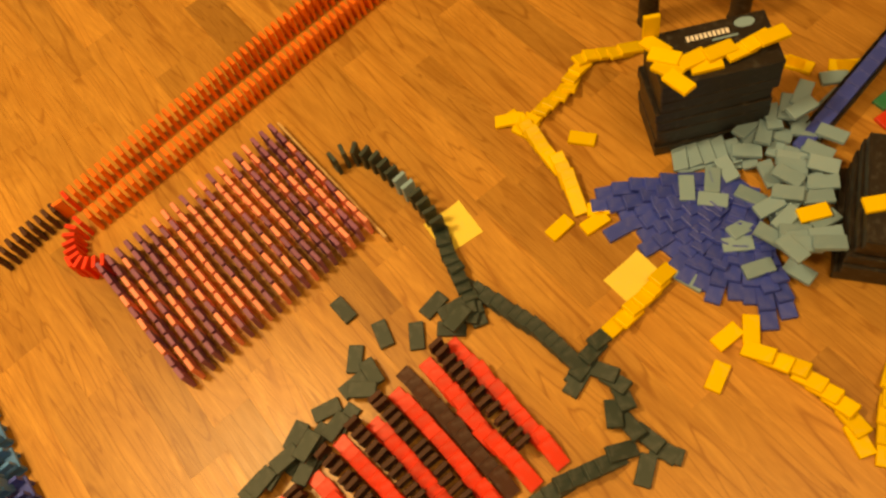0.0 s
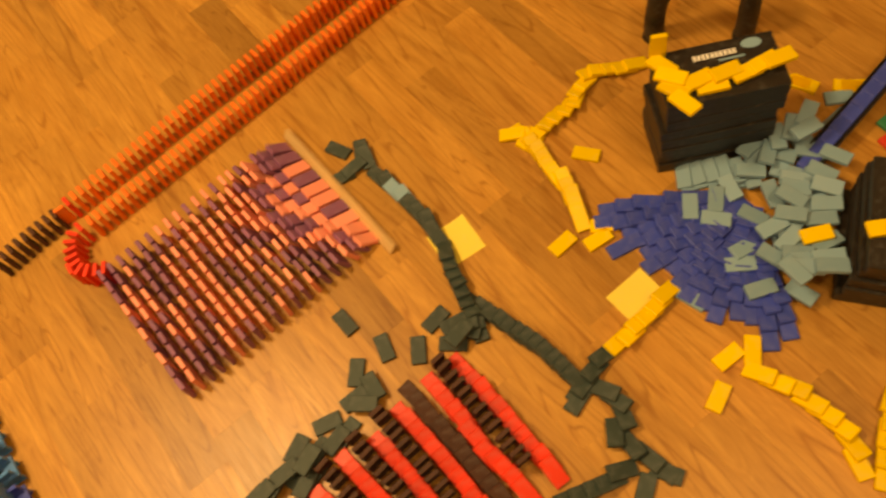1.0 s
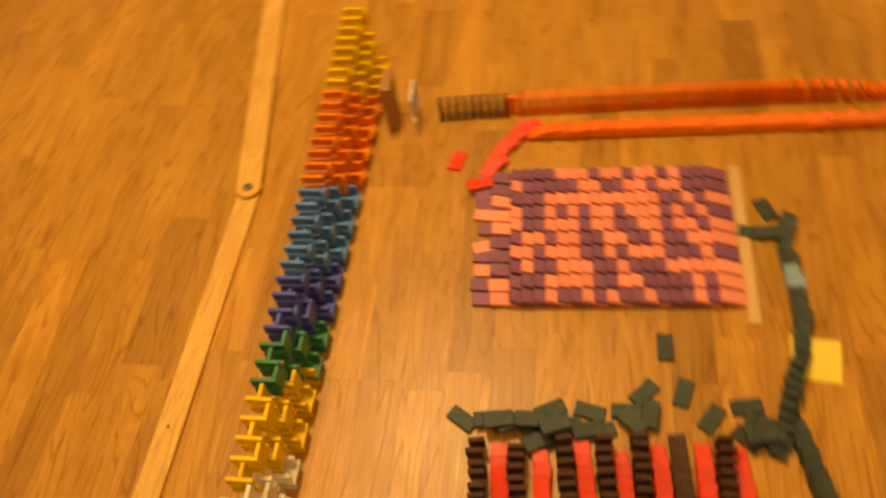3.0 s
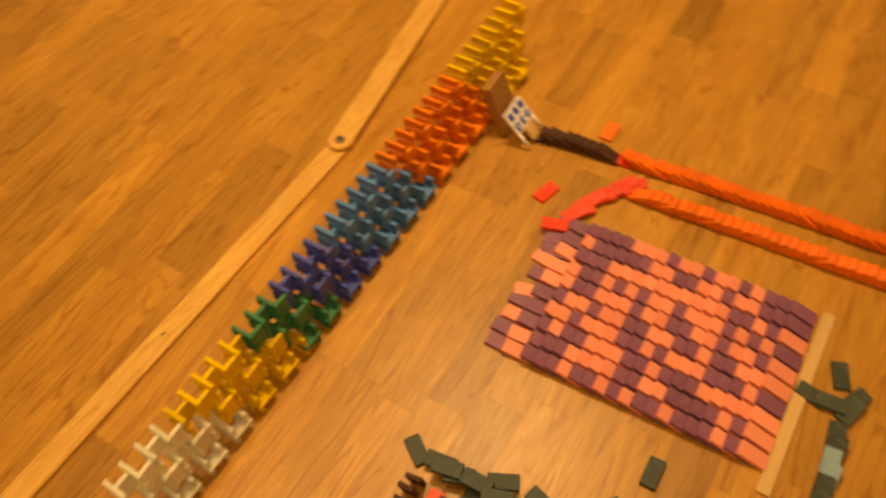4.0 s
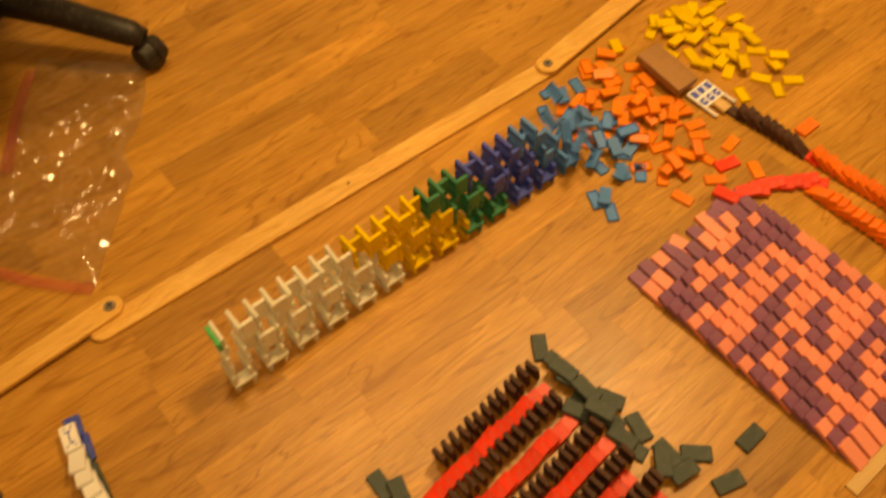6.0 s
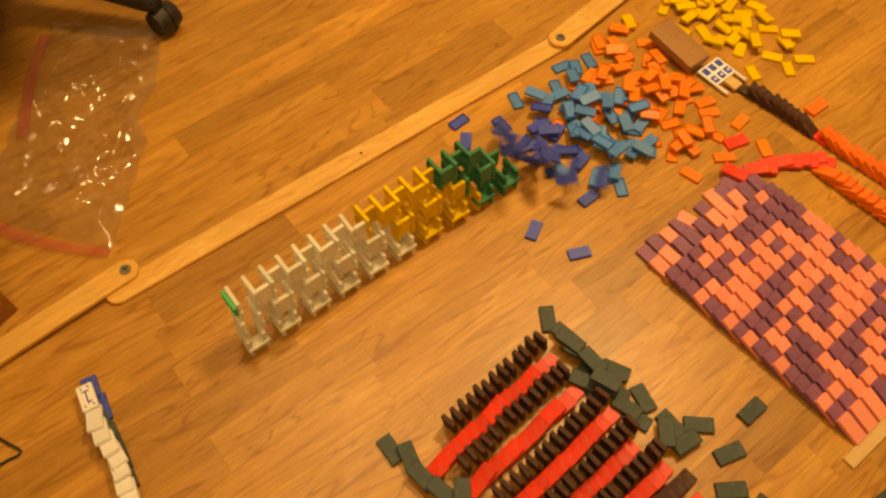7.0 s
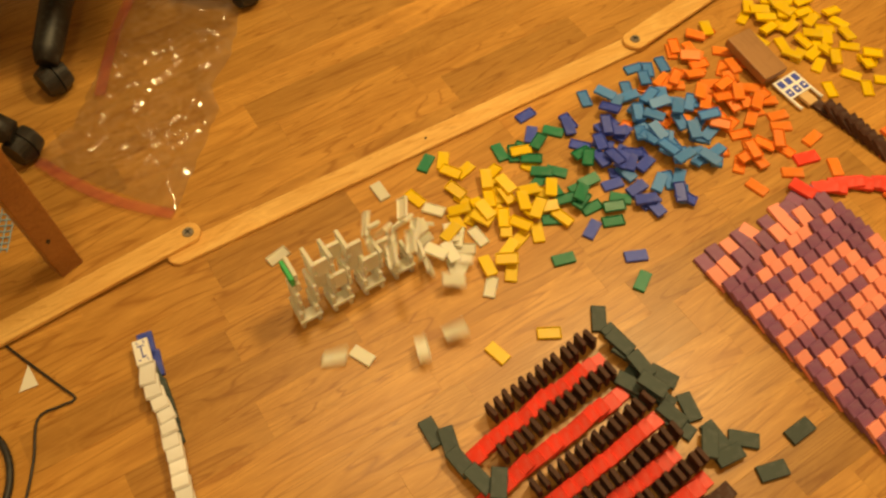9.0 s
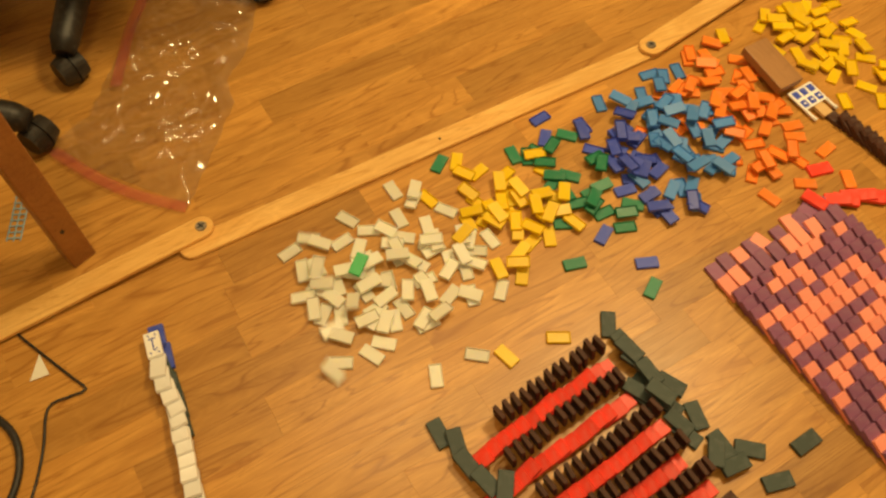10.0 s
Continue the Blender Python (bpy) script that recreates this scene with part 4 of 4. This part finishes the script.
# ---- cable, paper, desk post, chair, bag ----
def make_cable():
    pts = [(-0.690, -0.746, 0.003), (-0.579, -0.619, 0.003), (-0.518, -0.556, 0.003), (-0.449, -0.483, 0.003), (-0.424, -0.458, 0.003), (-0.415, -0.482, 0.003), (-0.399, -0.515, 0.003), (-0.331, -0.516, 0.003), (-0.261, -0.525, 0.003), (-0.158, -0.553, 0.003)]
    ob = part("cable", tube(smooth_line(pts, 0.008), 0.0023, 7), m_cable)
    tagged(ob, "thin black cable lying on the floor", "cable")
    pts = [(-0.420, -0.623, 0.006), (-0.362, -0.563, 0.006), (-0.294, -0.548, 0.006), (-0.226, -0.573, 0.006), (-0.167, -0.643, 0.006)]
    ob = part("cable", tube(smooth_line(pts, 0.01), 0.006, 8), m_cable)
    tagged(ob, "thick dark cable curving over the floor", "cable")
    bm = bmesh.new()
    vs = [bm.verts.new(p) for p in ((-0.498, -0.539, 0.0012), (-0.451, -0.549, 0.0012), (-0.458, -0.518, 0.004))]
    f = bm.faces.new(vs)
    made = bmesh.ops.extrude_face_region(bm, geom=[f])
    bmesh.ops.translate(bm, verts=[g for g in made["geom"] if isinstance(g, bmesh.types.BMVert)], vec=(0, 0, 0.0006))
    bmesh.ops.recalc_face_normals(bm, faces=bm.faces[:])
    tagged(part("paper_scrap", bm, m_paper), "torn white triangle of paper on the floor", "paper")


make_cable()


def make_post():
    desk = tagged(new("desk_leg"), "stained pine desk leg with a dark knot", "desk leg")
    desk.matrix_basis = pose(-0.688, -0.491, 0, 0, 0, 40)
    part("post", box(bmesh.new(), 0.045, 0.045, 0.72, Matrix.Translation((0, 0, 0.36)), 0.003, 2), m_post, desk)
    bm = bmesh.new()
    bmesh.ops.create_uvsphere(bm, u_segments=12, v_segments=6, radius=0.008)
    part("knot", bm, m_blackplastic, desk, "dark round knot", m=pose(0.0205, -0.004, 0.10) @ Matrix.Diagonal((0.3, 1, 1.4, 1)))


make_post()


def make_net():
    """A small strip of open pale plastic mesh behind the desk leg."""
    net = tagged(new("plastic_mesh_strip"), "small strip of whitish plastic mesh on the floor, greyed to look shaded", "mesh strip")
    net.matrix_basis = pose(-0.733, -0.607, 0.0012, 0, 0, 176)
    # grey paint on whitish mesh stands in for shade of the unbuilt desk top
    for j in range(3):
        part("long_strand", box(bmesh.new(), 0.112, 0.0022, 0.0016, Matrix.Translation((0.053, -0.012 + 0.012 * j, 0)), 0.0004), PAINT["grey"], net)
    for k in range(9):
        part("cross_strand", box(bmesh.new(), 0.0024, 0.026, 0.0016, Matrix.Translation((0.002 + 0.0128 * k, 0, 0.0014)), 0.0004), PAINT["grey"], net)


make_net()


def make_chair():
    """The star foot of an office chair with twin-wheel casters."""
    chair = tagged(new("office_chair"), "black plastic star foot of an office chair on casters", "office chair")
    hub = Vector((-1.470, -0.463, 0))
    chair.matrix_basis = pose(hub.x, hub.y, 0)
    ends = [(hub.x + 0.366 * math.cos(radians(a)), hub.y + 0.366 * math.sin(radians(a))) for a in (62, -10, -82, 134, 206)]
    bm = bmesh.new()
    bmesh.ops.create_cone(bm, cap_ends=True, segments=24, radius1=0.05, radius2=0.032, depth=0.12, matrix=pose(0, 0, 0.14))
    part("hub", bm, m_blackplastic, chair)
    for x, y in ends:
        e = Vector((x, y, 0)) - hub
        part("foot", tube([(0, 0, 0.14), tuple(e * 0.5 + Vector((0, 0, 0.115))), tuple(e * 0.93 + Vector((0, 0, 0.082))), tuple(e + Vector((0, 0, 0.072)))], [0.037, 0.032, 0.028, 0.021], 12), m_blackplastic, chair)
        caster = part("caster", box(bmesh.new(), 0.03, 0.018, 0.03, Matrix.Translation((0, 0, 0.045)), 0.004), m_blackplastic, chair, m=pose(e.x, e.y, 0, 0, 0, 40))
        for s in (-1, 1):
            bm = bmesh.new()
            bmesh.ops.create_cone(bm, cap_ends=True, segments=24, radius1=0.034, radius2=0.026, depth=0.026, matrix=pose(0, s * 0.0145, 0.034, 90 * -s))
            part("wheel", bm, m_blackplastic, caster)
    bm = bmesh.new()
    bmesh.ops.create_cone(bm, cap_ends=True, segments=20, radius1=0.026, radius2=0.026, depth=0.25, matrix=pose(0, 0, 0.30))
    part("column", bm, m_blackplastic, chair)
    # seat stays out of view, set off the column so its shadow darkens the floor
    part("seat", box(bmesh.new(), 0.50, 0.50, 0.07, Matrix.Translation((0.06, 0.06, 0.46)), 0.03, 3), m_blackplastic, chair)

    copy_thing(chair, pose(-1.02, -0.93, 0, 0, 0, 16))


make_chair()


def make_bag():
    """A crumpled clear bag with a pink zip strip along two edges."""
    mat, nt, bsdf, link = nodes("clear_film")
    bsdf.inputs["Base Color"].default_value = (0.95, 0.93, 0.90, 1)
    bsdf.inputs["Roughness"].default_value = 0.10
    bsdf.inputs["Alpha"].default_value = 0.012
    bsdf.inputs["Specular IOR Level"].default_value = 1.0
    shine = nt.nodes.new("ShaderNodeBsdfGlossy")
    shine.inputs["Roughness"].default_value = 0.11
    both = nt.nodes.new("ShaderNodeMixShader")
    both.inputs[0].default_value = 0.10
    link(bsdf.outputs[0], both.inputs[1])
    link(shine.outputs[0], both.inputs[2])
    link(both.outputs[0], nt.nodes["Material Output"].inputs["Surface"])
    strip, nt2, bsdf2, link2 = nodes("zip_strip")
    bsdf2.inputs["Base Color"].default_value = (0.62, 0.06, 0.11, 1)
    bsdf2.inputs["Roughness"].default_value = 0.3
    bsdf2.inputs["Alpha"].default_value = 0.17
    bag = tagged(new("plastic_bag"), "crumpled clear zip bag with a pink strip on the floor", "plastic bag")
    bag.matrix_basis = pose(-1.050, -0.340, 0, 0, 0, 68.5)
    rng = random.Random(17)
    left = ((-0.30, -0.160), (-0.19, -0.158), (-0.12, -0.128), (0.05, -0.140), (0.30, -0.160))
    right = ((-0.30, 0.145), (-0.10, 0.142), (0.0, 0.138), (0.056, 0.102), (0.12, 0.114), (0.20, 0.105), (0.30, 0.080))
    creases = [(rng.uniform(-0.14, 0.13), rng.uniform(-0.24, 0.28), (64 if rng.random() < 0.6 else 150) + rng.gauss(0, 28), rng.uniform(0.014, 0.060),
                rng.uniform(0.004, 0.010), rng.uniform(0.002, 0.006)) for k in range(160)]
    creases += [(0.112, -0.175, 97, 0.060, 0.007, 0.012), (0.050, 0.005, 125, 0.030, 0.007, 0.010), (0.030, 0.165, 20, 0.060, 0.006, 0.010), (-0.02, 0.24, 5, 0.07, 0.008, 0.010)]
    for layer in (0, 1):
        bm = bmesh.new()
        n, m = 120, 215
        grid = []
        for j in range(m + 1):
            row = []
            for i in range(n + 1):
                f, y = i / n, -0.245 + 0.545 * j / m
                wave = 0.006 * noise.noise((y * 30, 3.1, 1.0))
                x0, x1 = along(left, y) + wave, along(right, y) - wave
                x = x0 + (x1 - x0) * f
                y += (0.045 - 0.053 * f) * max(0.0, -y / 0.245)
                edge = 1 - max(abs(2 * f - 1), abs(2 * j / m - 1)) ** 5
                fold = noise.noise((x * 7 + y * 4, y * 6, 2.0 + layer * 5))
                z = 0.016 + 0.022 * fold + 0.010 * noise.noise((x * 26, y * 22, 5.0 + layer))
                for cx, cy, deg, reach, wide, tall in creases[layer::2] if layer == 0 else creases:
                    dx, dy = x - cx, y - cy
                    if abs(dx) > reach or abs(dy) > reach:
                        continue
                    c, si = math.cos(radians(deg)), math.sin(radians(deg))
                    off, run = abs(-dx * si + dy * c), abs(dx * c + dy * si)
                    if off < wide and run < reach:
                        z += tall * (1 - (off / wide) ** 2) ** 2 * (1 - (run / reach) ** 2)
                away = math.hypot(x - 0.040, y + 0.100) / 0.042
                if layer and away < 1:
                    z += (1 - away * away) * (0.016 + 0.0035 * noise.noise((x * 110, y * 110, 3.0)))
                row.append(bm.verts.new((x, y, 0.004 + layer * 0.006 * edge + max(0.0, z) * edge * (0.35 + 0.65 * layer))))
            grid.append(row)
        for j in range(m):
            for i in range(n):
                bm.faces.new((grid[j][i], grid[j][i + 1], grid[j + 1][i + 1], grid[j + 1][i])).smooth = True
        part("film", bm, mat, bag)
    for name, pts in (("zip_strip", [(-0.150, -0.198, 0.010), (-0.052, -0.234, 0.016), (0.038, -0.254, 0.012), (0.148, -0.260, 0.008)]), ("zip_strip", [(-0.104, -0.020, 0.02), (-0.123, 0.061, 0.03), (-0.142, 0.148, 0.03), (-0.156, 0.255, 0.02)])):
        bm = tube(smooth_line(pts, 0.008), 0.012, 8)
        for v in bm.verts:
            v.co.z = 0.004 + v.co.z * 0.35
        part(name, bm, strip, bag, "pink zip strip")


make_bag()
make_floor()
motions()
